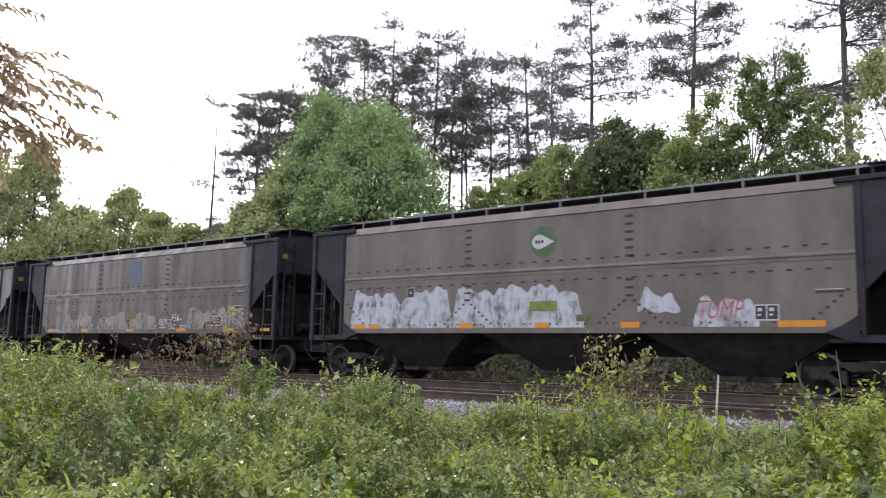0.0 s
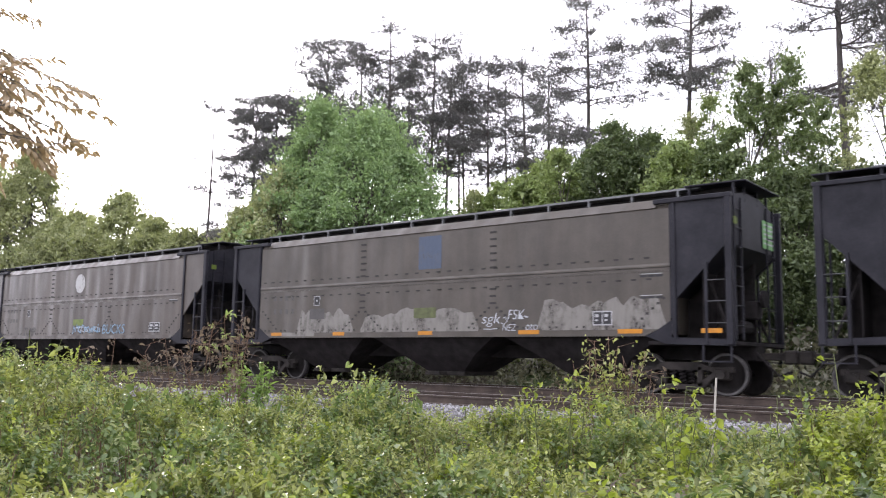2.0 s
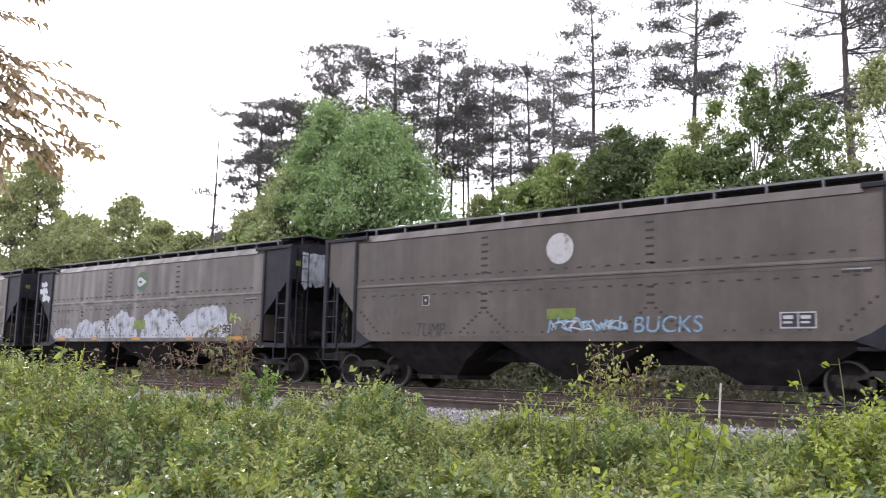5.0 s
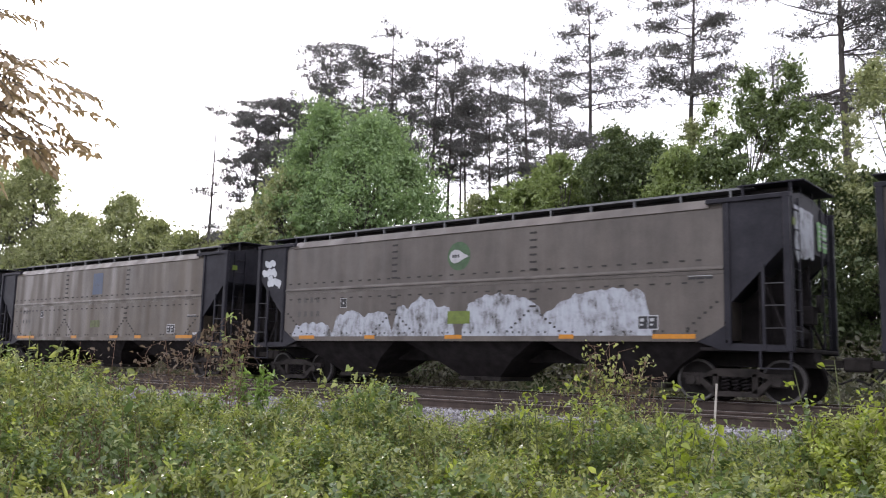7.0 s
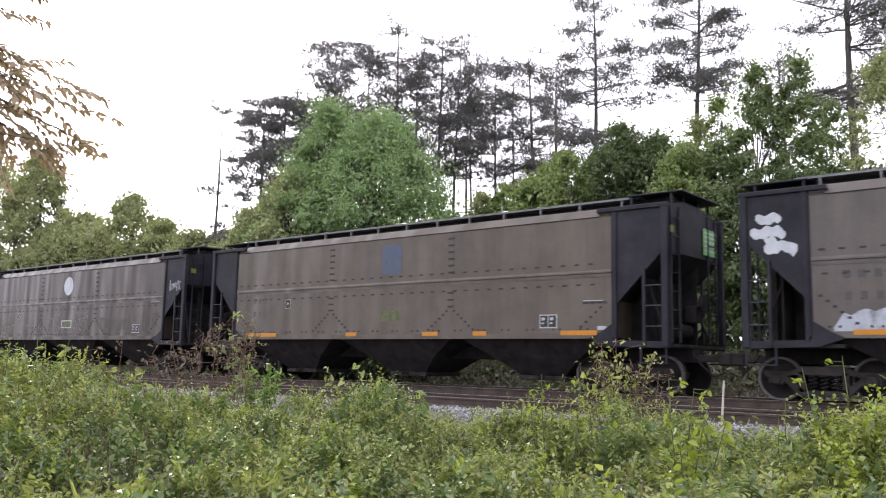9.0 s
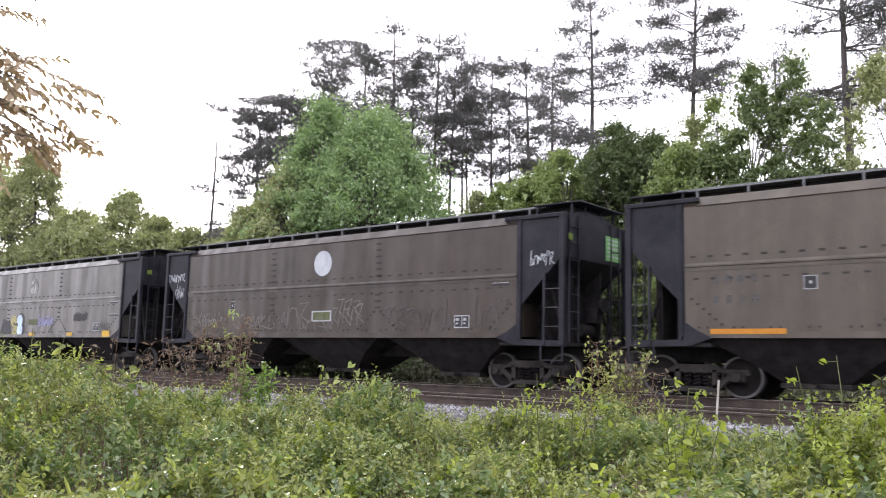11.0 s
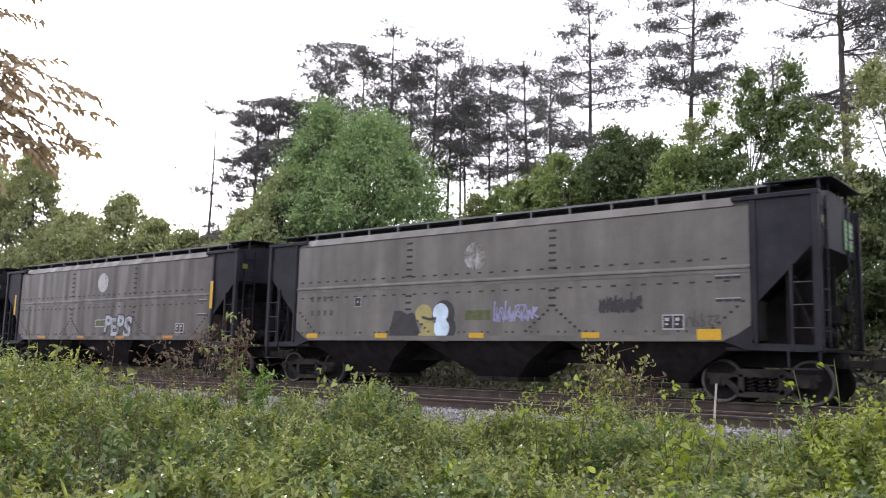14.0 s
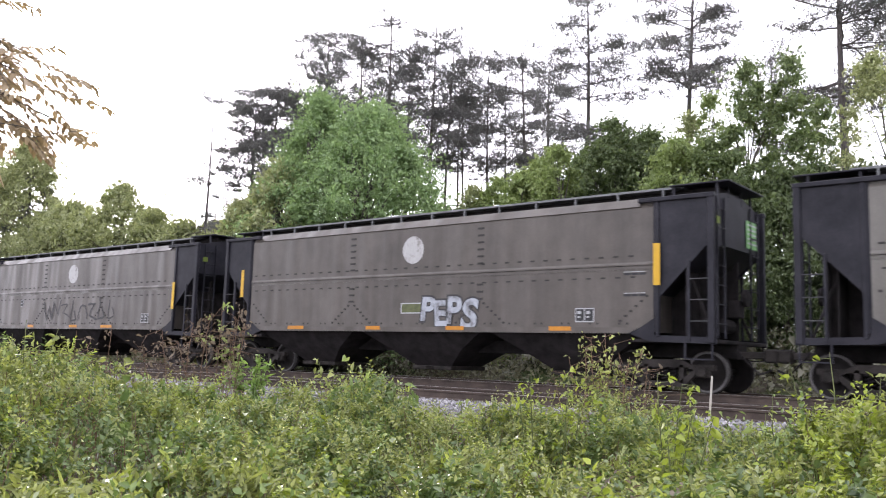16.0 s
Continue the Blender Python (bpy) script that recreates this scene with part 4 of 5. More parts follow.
    part("stencil_box", rect(-0.55, 0.25, 1.8, 2.05, 1), OLIVE, c, "olive stencil box")
    graffiti_tag(c, 0.35, 1.7, 1.76, 2.2, 8, 91, SPRAYVIOLET, label="pale violet sprayed tag", width=0.045)
    graffiti_tag(c, 0.42, 1.6, 1.7, 2.1, 6, 95, SPRAYVIOLET, width=0.03, layer=5)
    graffiti_tag(c, 3.38, 4.42, 1.9, 2.3, 11, 92, SPRAYDARK, label="black sprayed tag", width=0.045)
    graffiti_tag(c, 3.36, 4.44, 1.94, 2.26, 10, 96, SPRAYDARK, width=0.04, layer=5)
    graffiti_tag(c, 5.45, 6.2, 1.56, 1.86, 5, 97, FADED, width=0.03)
    reflectors(c, [(-6.54, -6.07), (-3.7, -3.25), (-0.39, 0.08), (2.9, 3.37)], 1.34, 1.47, YELLOW)
    reflectors(c, [(5.69, 6.22)], 1.3, 1.53, YELLOW)
    # brown-grey car with white bubble lettering and yellow bars
    c = cars[8]
    part("emblem_disc", disc(-0.24, 3.5, 0.38, 1), GHOST, c, "faded white emblem disc")
    data_box(c, 4.85, 5.35), small_bars(c, 2.58), small_bars(c, 2.1), end_placard(c)
    part("stencil_box", rect(-0.62, 0.2, 1.76, 2.05, 1), WHITE, c)
    part("stencil_field", rect(-0.58, 0.16, 1.79, 2.02, 2), OLIVE, c, "olive stencil box")
    for ch, a, b, z0, z1, sh in (("P", 0.1, 0.62, 1.56, 2.2, 0.1), ("E", 0.56, 1.02, 1.42, 2.1, -0.1), ("P", 1.0, 1.5, 1.48, 2.2, 0.05), ("S", 1.46, 2.04, 1.32, 2.14, 0.15)):
        part("bubble_outline", letters(ch, a - 0.05, b + 0.05, z0 - 0.05, z1 + 0.05, 3, sh, 0.07), SPRAYDARK, c)
        part("bubble_letter", letters(ch, a, b, z0, z1, 4, sh, 0.035), ROLLED, c, "fat white sprayed bubble letter")
    reflectors(c, [(-5.2, -4.5), (-1.9, -1.35), (1.0, 1.6), (4.15, 4.75)], 1.32, 1.42)
    part("yellow_bar", rect(6.98, 7.14, 2.33, 3.26, 20), YELLOW, c, "upright yellow reflective bar")
    part("yellow_bar", rect(-7.5, -7.36, 2.35, 3.23, 3), YELLOW, c)
    # dark scrawled car
    c = cars[9]
    part("emblem_disc", disc(-0.24, 3.5, 0.38, 1), GHOST, c, "faded white emblem disc")
    data_box(c), square_mark(c), end_placard(c)
    graffiti_tag(c, -2.4, 3.2, 1.55, 2.45, 8, 101, SPRAYDARK, label="large dark sprayed scrawl", width=0.07)
    part("yellow_bar", rect(6.98, 7.14, 2.0, 2.95, 20), YELLOW, c, "upright yellow reflective bar")
    reflectors(c, [(-3.7, -3.2), (-0.2, 0.4), (2.2, 3.0)])
    c = cars[10]
    part("emblem_disc", disc(-0.24, 3.5, 0.38, 1), GHOST, c, "faded white emblem disc")
    data_box(c), square_mark(c), end_placard(c)
    graffiti_tag(c, 4.2, 6.2, 1.6, 2.4, 3, 111, SPRAYDARK, width=0.06)
    c = cars[11]
    data_box(c), square_mark(c), end_placard(c)


CHALK = plain("chalky_outline_paint", (0.21, 0.19, 0.17), 0.7, 0, 0.3, 6, 0.1)
PRIMER = plain("grey_primer", (0.075, 0.07, 0.068), 0.6, 0, 0.2, 5, 0.1)
PALEBLUE = plain("pale_blue_fill", (0.55, 0.68, 0.8), 0.5, 0, 0.2, 3, 0.1)
CAR_LOOKS = [
    ((0.113, 0.093, 0.078), "tan covered hopper car, coupled in a train"),
    ((0.125, 0.109, 0.094), "grey-tan hopper car with green emblem and rolled white paint"),
    ((0.087, 0.075, 0.063), "tan hopper car with faded blue panel and scribbled foot"),
    ((0.092, 0.076, 0.065), "dull grey-brown hopper car with pale disc and blue lettering"),
    ((0.113, 0.098, 0.086), "grey-tan hopper car with green emblem, large white patches"),
    ((0.106, 0.087, 0.068), "clean tan hopper car with faded blue panel"),
    ((0.068, 0.053, 0.042), "brown hopper car with bright white disc and chalk outlines"),
    ((0.150, 0.140, 0.125), "light grey hopper car with painted figure and tags"),
    ((0.102, 0.089, 0.078), "brown-grey hopper car with white bubble lettering"),
    ((0.106, 0.093, 0.083), "grey hopper car with large dark scrawl"),
    ((0.104, 0.090, 0.079), "grey-tan hopper car with faded disc"),
    ((0.113, 0.098, 0.083), "tan covered hopper car at the train's tail"),
]


def car_x(k, t):
    """Where the middle of car k stands at t seconds: the train runs along +x and slowly gains speed, less so near the end."""
    return -67.88 + CAR_SHIFT[k] + 18.29 * (4 - k) + 7.763 * t + 0.0322 * (t - 8) ** 2 - 0.045 * max(0.0, t - 14) ** 2


# how far each car stands from an even row, in metres
CAR_SHIFT = (-0.1, -0.1, -0.15, -0.1, -0.08, -0.1, -0.1, -0.12, -0.14, -0.12, -0.1, -0.1)


def build_train():
    first = build_car()
    first.matrix_basis = pose(car_x(0, 0), TRAIN_Y, 0)
    cars = [first]
    for k in range(1, len(CAR_LOOKS)):
        cars.append(copy_thing(first, pose(car_x(k, 0), TRAIN_Y, 0)))
    for c, (col, label) in zip(cars, CAR_LOOKS):
        tagged(c, label, "hopper car", "cars of the freight train")
        for o in c.children_recursive:
            o.color = (*col, 1)
    # the brown car has end sheets as brown as its side
    for o in cars[3].children:
        if o.name.startswith("end_panel"):
            me = o.data.copy()
            me.materials[0] = PAINT
            o.data = me
    bare = {o for c in cars for o in c.children}
    mark_cars(cars)
    for c, d in zip(cars, CAR_SHIFT):
        for o in c.children:
            if o not in bare and max(abs(v.co.x) for v in o.data.vertices) < 6.9:
                o.location.x -= d
    return cars


# ---- plants ----
def leaf_cards(pos, axis, normal, length, width, fold=0.25):
    """Pointed oval leaves, two folded halves each. Arrays: base point, way of the midrib, face normal, sizes."""
    n = len(pos)
    axis = axis / np.linalg.norm(axis, axis=1, keepdims=True)
    side = np.cross(axis, normal)
    side /= np.linalg.norm(side, axis=1, keepdims=True) + 1e-9
    up = np.cross(side, axis)
    L, W = length[:, None], width[:, None]
    b = pos
    droop = up * L * -0.12
    tip = pos + axis * L + droop
    lift = up * W * fold
    l1, r1 = pos + axis * L * 0.3 + side * W * 0.5 + lift, pos + axis * L * 0.3 - side * W * 0.5 + lift
    l2, r2 = pos + axis * L * 0.68 + side * W * 0.36 + lift * 0.7 + droop * 0.4, pos + axis * L * 0.68 - side * W * 0.36 + lift * 0.7 + droop * 0.4
    vs = np.stack([b, l1, l2, tip, r2, r1], 1).reshape(-1, 3)
    k = 6 * np.arange(n)[:, None]
    fs = np.concatenate([k + np.array([[0, 1, 2, 3]]), k + np.array([[0, 3, 4, 5]])], 1).reshape(-1, 4)
    return vs, fs


def random_ways(rng, n, up=0.0):
    v = rng.normal(size=(n, 3))
    v /= np.linalg.norm(v, axis=1, keepdims=True)
    v[:, 2] += up
    return v / np.linalg.norm(v, axis=1, keepdims=True)


def leaf_cloud(name, pts, rng, size, spread=0.35, up=0.7, slim=0.55):
    n = len(pts)
    normal = random_ways(rng, n, up)
    axis = np.cross(normal, rng.normal(size=(n, 3)))
    axis[:, 2] -= 0.25 * np.abs(rng.normal(size=n))
    length = size * np.exp(rng.normal(0, spread, n))
    vs, fs = leaf_cards(pts, axis, normal, length, length * slim * rng.uniform(0.8, 1.2, n))
    return fast_mesh(name, vs, fs)


def limb_path(rng, start, way, length, steps=5, wander=0.18, lift=0.0):
    p, d, out = np.array(start, float), np.array(way, float), []
    for i in range(steps + 1):
        out.append(tuple(p))
        d = d + rng.normal(0, wander, 3) + np.array([0, 0, lift])
        d /= np.linalg.norm(d)
        p = p + d * length / steps
    return out


def broadleaf_tree(left, r, height, width, mat, seed, leaves=16000, size=0.16, shape=1.0, trunk_r=0.14, base=0.12, label="", name="tree", clumps=60, bark_mat=None, loose=1.0):
    """Tapered trunk, limbs that reach into the crown, and a crown of many leaf clumps with gaps and an uneven edge."""
    rng = np.random.default_rng(seed)
    o = polar(left, r)
    z0 = ground_z(o.x, o.y) - 0.05
    tree = tagged(empty(name, pose(o.x, o.y, z0)), label, "tree" if name == "tree" else "shrub", kind="")
    H = height - z0
    trunk = Geo()
    tp = limb_path(rng, (0, 0, 0), (0, 0, 1), H * 0.86, 7, 0.05)
    trunk.tube(tp, [trunk_r * (1 - 0.88 * i / 7) for i in range(8)], 8)
    centres = []
    clumps = int(clumps * 2.2)
    for k in range(clumps):
        f = base + (1 - base) * rng.random() ** 0.85
        prof = (math.sin(math.pi * min(1, (f - base) / (1 - base) * 0.82 + 0.16)) ** 0.75) * (1 - 0.5 * shape * max(0, f - 0.55))
        rad = width / 2 * prof * (0.45 + 0.55 * math.sqrt(rng.random()))
        a = rng.uniform(0, 2 * math.pi)
        c = np.array([rad * math.cos(a), rad * math.sin(a), H * f * 0.97])
        centres.append((c, width * rng.uniform(0.05, 0.125)))
        if k % 5 == 0:
            s = tp[min(6, max(1, int(f * 6)))]
            trunk.tube([s, tuple((np.array(s) * 0.5 + c * 0.5) + np.array([0, 0, 0.1])), tuple(c)], [trunk_r * 0.34, trunk_r * 0.2, trunk_r * 0.06], 5)
    part("trunk", trunk, bark_mat or GREYBARK, tree)
    centres.append((np.array([0, 0, H * 0.97]), width * 0.07))
    per = int(leaves * 1.9) // len(centres)
    pts = []
    for c, cr in centres:
        d = rng.normal(size=(per, 3))
        d /= np.linalg.norm(d, axis=1, keepdims=True)
        rr = cr * np.abs(rng.normal(0, 0.72 * loose, per))
        q = c + d * rr[:, None] * np.array([1.15, 1.15, 0.85])
        pts.append(q)
    pts = np.concatenate(pts)
    pts = pts[pts[:, 2] > 0.05]
    part("crown", leaf_cloud("crown", pts, rng, size * 0.72), mat, tree)
    return tree


def needle_tufts(pts, rng, length=0.21, blades=9, width=0.015):
    """Tufts of flat needle bundles, pointing out and up."""
    n = len(pts) * blades
    base = np.repeat(pts, blades, 0)
    way = random_ways(rng, n, 0.35)
    L = length * rng.uniform(0.6, 1.25, n)
    side = np.cross(way, rng.normal(size=(n, 3)))
    side /= np.linalg.norm(side, axis=1, keepdims=True)
    tip = base + way * L[:, None]
    mid = base + way * L[:, None] * 0.55
    W = width * rng.uniform(0.7, 1.4, n)[:, None]
    vs = np.stack([base, mid + side * W, tip, mid - side * W], 1).reshape(-1, 3)
    fs = 4 * np.arange(n)[:, None] + np.array([[0, 1, 2, 3]])
    return vs, fs


def pine(left, r, height, spread, crown_from, seed, trunk_r=0.2, limbs=42, tufts=11, lean=0.0, flat=1.0, blades=7, label=""):
    """Tall pine: long bare stem with broken stubs, uneven tiers of level limbs, dark tufts of needles."""
    rng = np.random.default_rng(seed)
    o = polar(left, r)
    z0 = ground_z(o.x, o.y) - 0.05
    tree = tagged(empty("pine_tree", pose(o.x, o.y, z0)), label or "tall dark pine with a bare stem and sparse crown", "pine tree", "pines behind the railway")
    H = height - z0
    tp = []
    bend = rng.normal(0, 0.012, 2) + np.array([lean * math.cos(radians(left)), lean * math.sin(radians(left))])
    for i in range(11):
        f = i / 10
        tp.append((bend[0] * H * f + 0.12 * math.sin(f * 5 + seed), bend[1] * H * f, H * f))
    trunk = Geo().tube(tp, [trunk_r * (1 - 0.86 * (i / 10) ** 1.15) for i in range(11)], 9)
    spine = np.array(tp)

    def on_stem(f):
        return np.array([np.interp(f, np.linspace(0, 1, 11), spine[:, k]) for k in range(3)])
    tuft_pts = []
    tiers = max(4, limbs // 5)
    jitter = rng.normal(0, 0.25 / tiers, tiers)
    for k in range(limbs):
        tier = (k * tiers // limbs + 0.5) / tiers
        f = crown_from + (0.985 - crown_from) * (tier + rng.normal(0, 0.11 / tiers) + jitter[k * tiers // limbs])
        f = min(0.985, max(crown_from, f))
        g = (f - crown_from) / (1 - crown_from)
        reach = spread * (0.35 + 0.65 * math.sin(math.pi * min(1, 0.22 + 0.78 * g)) ** 0.8) * rng.uniform(0.45, 1.15)
        a = rng.uniform(0, 2 * math.pi)
        d = np.array([math.cos(a), math.sin(a), rng.uniform(-0.12, 0.28) + 0.5 * max(0, g - 0.75)])
        lp = limb_path(rng, on_stem(f), d, reach, 5, 0.13, 0.03)
        lr = max(0.015, trunk_r * 0.24 * (1 - 0.6 * g))
        trunk.tube(lp, [lr * (1 - 0.15 * i) for i in range(6)], 5)
        lpa = np.array(lp)
        plates = max(2, int(round(reach * 1.5 * rng.uniform(0.7, 1.3))))
        for j in range(plates):
            q = 0.4 + 0.6 * (j + rng.random()) / plates
            p = np.array([np.interp(q, np.linspace(0, 1, 6), lpa[:, i]) for i in range(3)])
            tw = p + rng.normal(0, 1, 3) * np.array([0.3, 0.3, 0.1 * flat]) * (0.5 + 0.5 * reach / 2.5)
            trunk.tube([tuple(p), tuple(tw)], [0.018, 0.008], 3)
            wide = rng.uniform(0.2, 0.42)
            for _ in range(int(tufts * 1.6)):
                tuft_pts.append(tw + rng.normal(0, 1, 3) * np.array([wide, wide, 0.07]))
    for k in range(22):
        f = rng.uniform(crown_from * 0.4, crown_from * 1.1)
        a = rng.uniform(0, 6.28)
        s = on_stem(f)
        trunk.tube(limb_path(rng, s, (math.cos(a), math.sin(a), 0.1), rng.uniform(0.4, 2.0), 3, 0.25), [0.028, 0.02, 0.014, 0.006], 4)
    part("trunk", trunk, PINEBARK, tree)
    vs, fs = needle_tufts(np.array(tuft_pts), rng, blades=blades)
    part("needles", fast_mesh("needles", vs, fs), NEEDLE, tree)
    return tree


def far_trees():
    green = "dense green broadleaf tree behind the railway"
    # tall pines: bearing, distance, top height, spread, where the crown starts
    for row in [
        (13.3, 35, 18.2, 3.4, 0.55, 1, 0.24, 42, 13),
        (10.6, 40, 19.5, 3.0, 0.58, 2, 0.22, 32, 10),
        (22.7, 38, 18.6, 3.3, 0.62, 3, 0.19, 36, 17),
        (29.2, 38, 17.4, 3.0, 0.5, 4, 0.18, 46, 13),
        (33.4, 46, 17.6, 2.6, 0.45, 5, 0.17, 46, 12),
        (32.2, 48, 17.8, 2.5, 0.46, 6, 0.16, 46, 12),
        (36.0, 46, 17.8, 2.5, 0.58, 7, 0.12, 36, 11),
        (34.8, 48, 17.0, 2.2, 0.56, 19, 0.11, 30, 10),
        (37.3, 47, 17.6, 2.3, 0.6, 8, 0.1, 34, 10),
        (38.0, 49, 18.2, 2.2, 0.6, 20, 0.11, 32, 10),
        (38.9, 47, 19.0, 2.4, 0.56, 21, 0.13, 38, 11),
        (39.8, 47, 19.7, 2.7, 0.54, 9, 0.16, 44, 11),
        (41.4, 48, 18.4, 2.7, 0.54, 10, 0.13, 40, 11),
        (43.2, 46, 19.6, 3.1, 0.56, 11, 0.18, 46, 12),
        (45.0, 47, 18.5, 3.0, 0.54, 12, 0.16, 48, 15),
        (46.9, 46, 18.1, 3.1, 0.56, 13, 0.16, 46, 15),
        (50.4, 45, 14.7, 3.0, 0.3, 14, 0.16, 76, 22),
        (51.6, 47, 14.9, 2.7, 0.3, 15, 0.16, 62, 19),
        (49.2, 48, 15.2, 2.5, 0.4, 16, 0.14, 40, 14),
        (65.3, 70.6, 15.8, 3.0, 0.1, 17, 0.2, 52, 18),
        (17.2, 46, 17.0, 2.4, 0.6, 18, 0.15, 30, 10),
    ]:
        left, r, h, sp, cf, seed, tr, li, tu = row
        pine(left, r, h, sp, cf, seed, tr, li, tu)
    # bare thin stem with a few tufts
    pine(54.9, 52, 15.6, 2.6, 0.45, 30, 0.14, 22, 9, 0.0, 1.0, 7, "thin nearly bare pine stem with few tufts")
    # the great round broadleaf tree and its neighbour
    broadleaf_tree(43.9, 36, 11.25, 8.2, BROADLEAF, 41, 58000, 0.16, 2.0, 0.26, 0.06, "large rounded light green broadleaf tree", clumps=130)
    broadleaf_tree(47.5, 38, 12.3, 6.6, BROADLEAF, 42, 42000, 0.16, 2.1, 0.24, 0.06, "tall pointed light green broadleaf tree", clumps=95)
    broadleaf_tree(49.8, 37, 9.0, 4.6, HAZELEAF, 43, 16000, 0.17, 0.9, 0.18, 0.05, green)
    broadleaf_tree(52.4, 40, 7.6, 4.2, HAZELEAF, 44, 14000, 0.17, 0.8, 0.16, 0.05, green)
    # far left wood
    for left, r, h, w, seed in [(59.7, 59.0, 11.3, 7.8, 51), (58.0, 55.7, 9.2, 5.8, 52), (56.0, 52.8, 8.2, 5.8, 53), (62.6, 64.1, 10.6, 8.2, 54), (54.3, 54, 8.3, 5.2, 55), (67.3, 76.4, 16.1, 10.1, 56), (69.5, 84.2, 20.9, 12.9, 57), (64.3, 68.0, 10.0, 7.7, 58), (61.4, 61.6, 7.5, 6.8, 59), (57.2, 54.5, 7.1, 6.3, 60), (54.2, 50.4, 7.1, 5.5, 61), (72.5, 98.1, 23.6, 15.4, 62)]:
        broadleaf_tree(left, r, h, w, HAZELEAF, seed, 17000, 0.22, 0.8, 0.16, 0.04, "olive-green tree at the wood's edge, haze painted into its leaves")
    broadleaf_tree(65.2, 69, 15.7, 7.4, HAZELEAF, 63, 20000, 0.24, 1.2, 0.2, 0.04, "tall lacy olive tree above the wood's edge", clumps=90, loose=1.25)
    # right of the great tree: low pale trees, then the dark thicket and saplings close behind the line
    for left, r, h, w, mat, seed, n in [
        (40.2, 38, 6.9, 3.4, DEEPLEAF, 71, 9000), (37.0, 36, 8.0, 3.4, HAZELEAF, 72, 11000), (38.6, 40, 7.5, 3.6, DEEPLEAF, 86, 9000),
        (33.6, 34, 8.3, 3.6, YOUNGLEAF, 73, 13000), (31.2, 33, 9.1, 3.2, YOUNGLEAF, 74, 13000), (29.6, 35, 9.1, 3.4, MIDLEAF, 75, 12000),
        (26.4, 36, 9.9, 4.6, DEEPLEAF, 87, 15000), (28.8, 36, 9.9, 4.2, DEEPLEAF, 88, 14000), (24.2, 35, 9.6, 4.2, MIDLEAF, 89, 14000), (35.3, 36, 8.4, 3.6, YOUNGLEAF, 90, 11000), (32.4, 35, 9.0, 3.6, YOUNGLEAF, 98, 11000),
        (27.6, 33, 10.1, 4.2, DEEPLEAF, 76, 17000), (25.2, 33, 9.6, 4.4, DEEPLEAF, 77, 18000), (23.4, 31, 8.7, 4.0, YOUNGLEAF, 78, 16000), (21.4, 31, 8.7, 4.0, MIDLEAF, 79, 16000),
        (19.4, 30, 7.2, 3.8, DEEPLEAF, 80, 15000), (17.0, 30, 7.3, 3.8, DEEPLEAF, 81, 15000), (14.6, 31, 7.6, 4.0, DEEPLEAF, 82, 14000), (12.0, 31, 7.4, 4.0, DEEPLEAF, 83, 14000), (9.0, 30, 8.0, 4.4, DEEPLEAF, 84, 14000), (5.0, 31, 10.0, 5.0, DEEPLEAF, 85, 14000),
    ]:
        broadleaf_tree(left, r, h, w, mat, seed, n, 0.15, 0.8, 0.14, 0.04, green)
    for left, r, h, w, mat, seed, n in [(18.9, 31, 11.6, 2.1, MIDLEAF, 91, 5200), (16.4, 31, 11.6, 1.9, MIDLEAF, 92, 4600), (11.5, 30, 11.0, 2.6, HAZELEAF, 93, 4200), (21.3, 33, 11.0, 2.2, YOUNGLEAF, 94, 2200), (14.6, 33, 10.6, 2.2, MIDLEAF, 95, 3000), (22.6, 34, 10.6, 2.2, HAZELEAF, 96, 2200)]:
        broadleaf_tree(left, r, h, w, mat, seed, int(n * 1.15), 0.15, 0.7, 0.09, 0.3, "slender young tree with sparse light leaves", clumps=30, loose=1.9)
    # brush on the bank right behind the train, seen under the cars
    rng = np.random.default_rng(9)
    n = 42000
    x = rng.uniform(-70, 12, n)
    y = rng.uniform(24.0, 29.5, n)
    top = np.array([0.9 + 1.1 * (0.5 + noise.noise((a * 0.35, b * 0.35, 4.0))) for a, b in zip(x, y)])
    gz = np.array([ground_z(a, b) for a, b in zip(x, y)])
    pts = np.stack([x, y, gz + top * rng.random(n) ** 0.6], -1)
    tagged(part("bank_brush", leaf_cloud("bank_brush", pts, rng, 0.14), BANKLEAF), "brown-green weedy brush on the far bank, paled to imitate skylight", "brush", kind="stuff")


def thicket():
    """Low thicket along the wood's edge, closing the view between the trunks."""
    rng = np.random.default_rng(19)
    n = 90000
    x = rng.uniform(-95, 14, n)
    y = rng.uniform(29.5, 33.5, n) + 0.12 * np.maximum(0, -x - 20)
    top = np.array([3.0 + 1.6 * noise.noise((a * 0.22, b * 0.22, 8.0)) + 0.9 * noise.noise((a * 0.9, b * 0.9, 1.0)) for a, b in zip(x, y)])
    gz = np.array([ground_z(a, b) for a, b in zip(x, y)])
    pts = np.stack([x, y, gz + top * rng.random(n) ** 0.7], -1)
    tagged(part("thicket", leaf_cloud("thicket", pts, rng, 0.17), THICKETLEAF), "dense low thicket along the wood's edge, shade painted into its leaves", "thicket", kind="stuff")


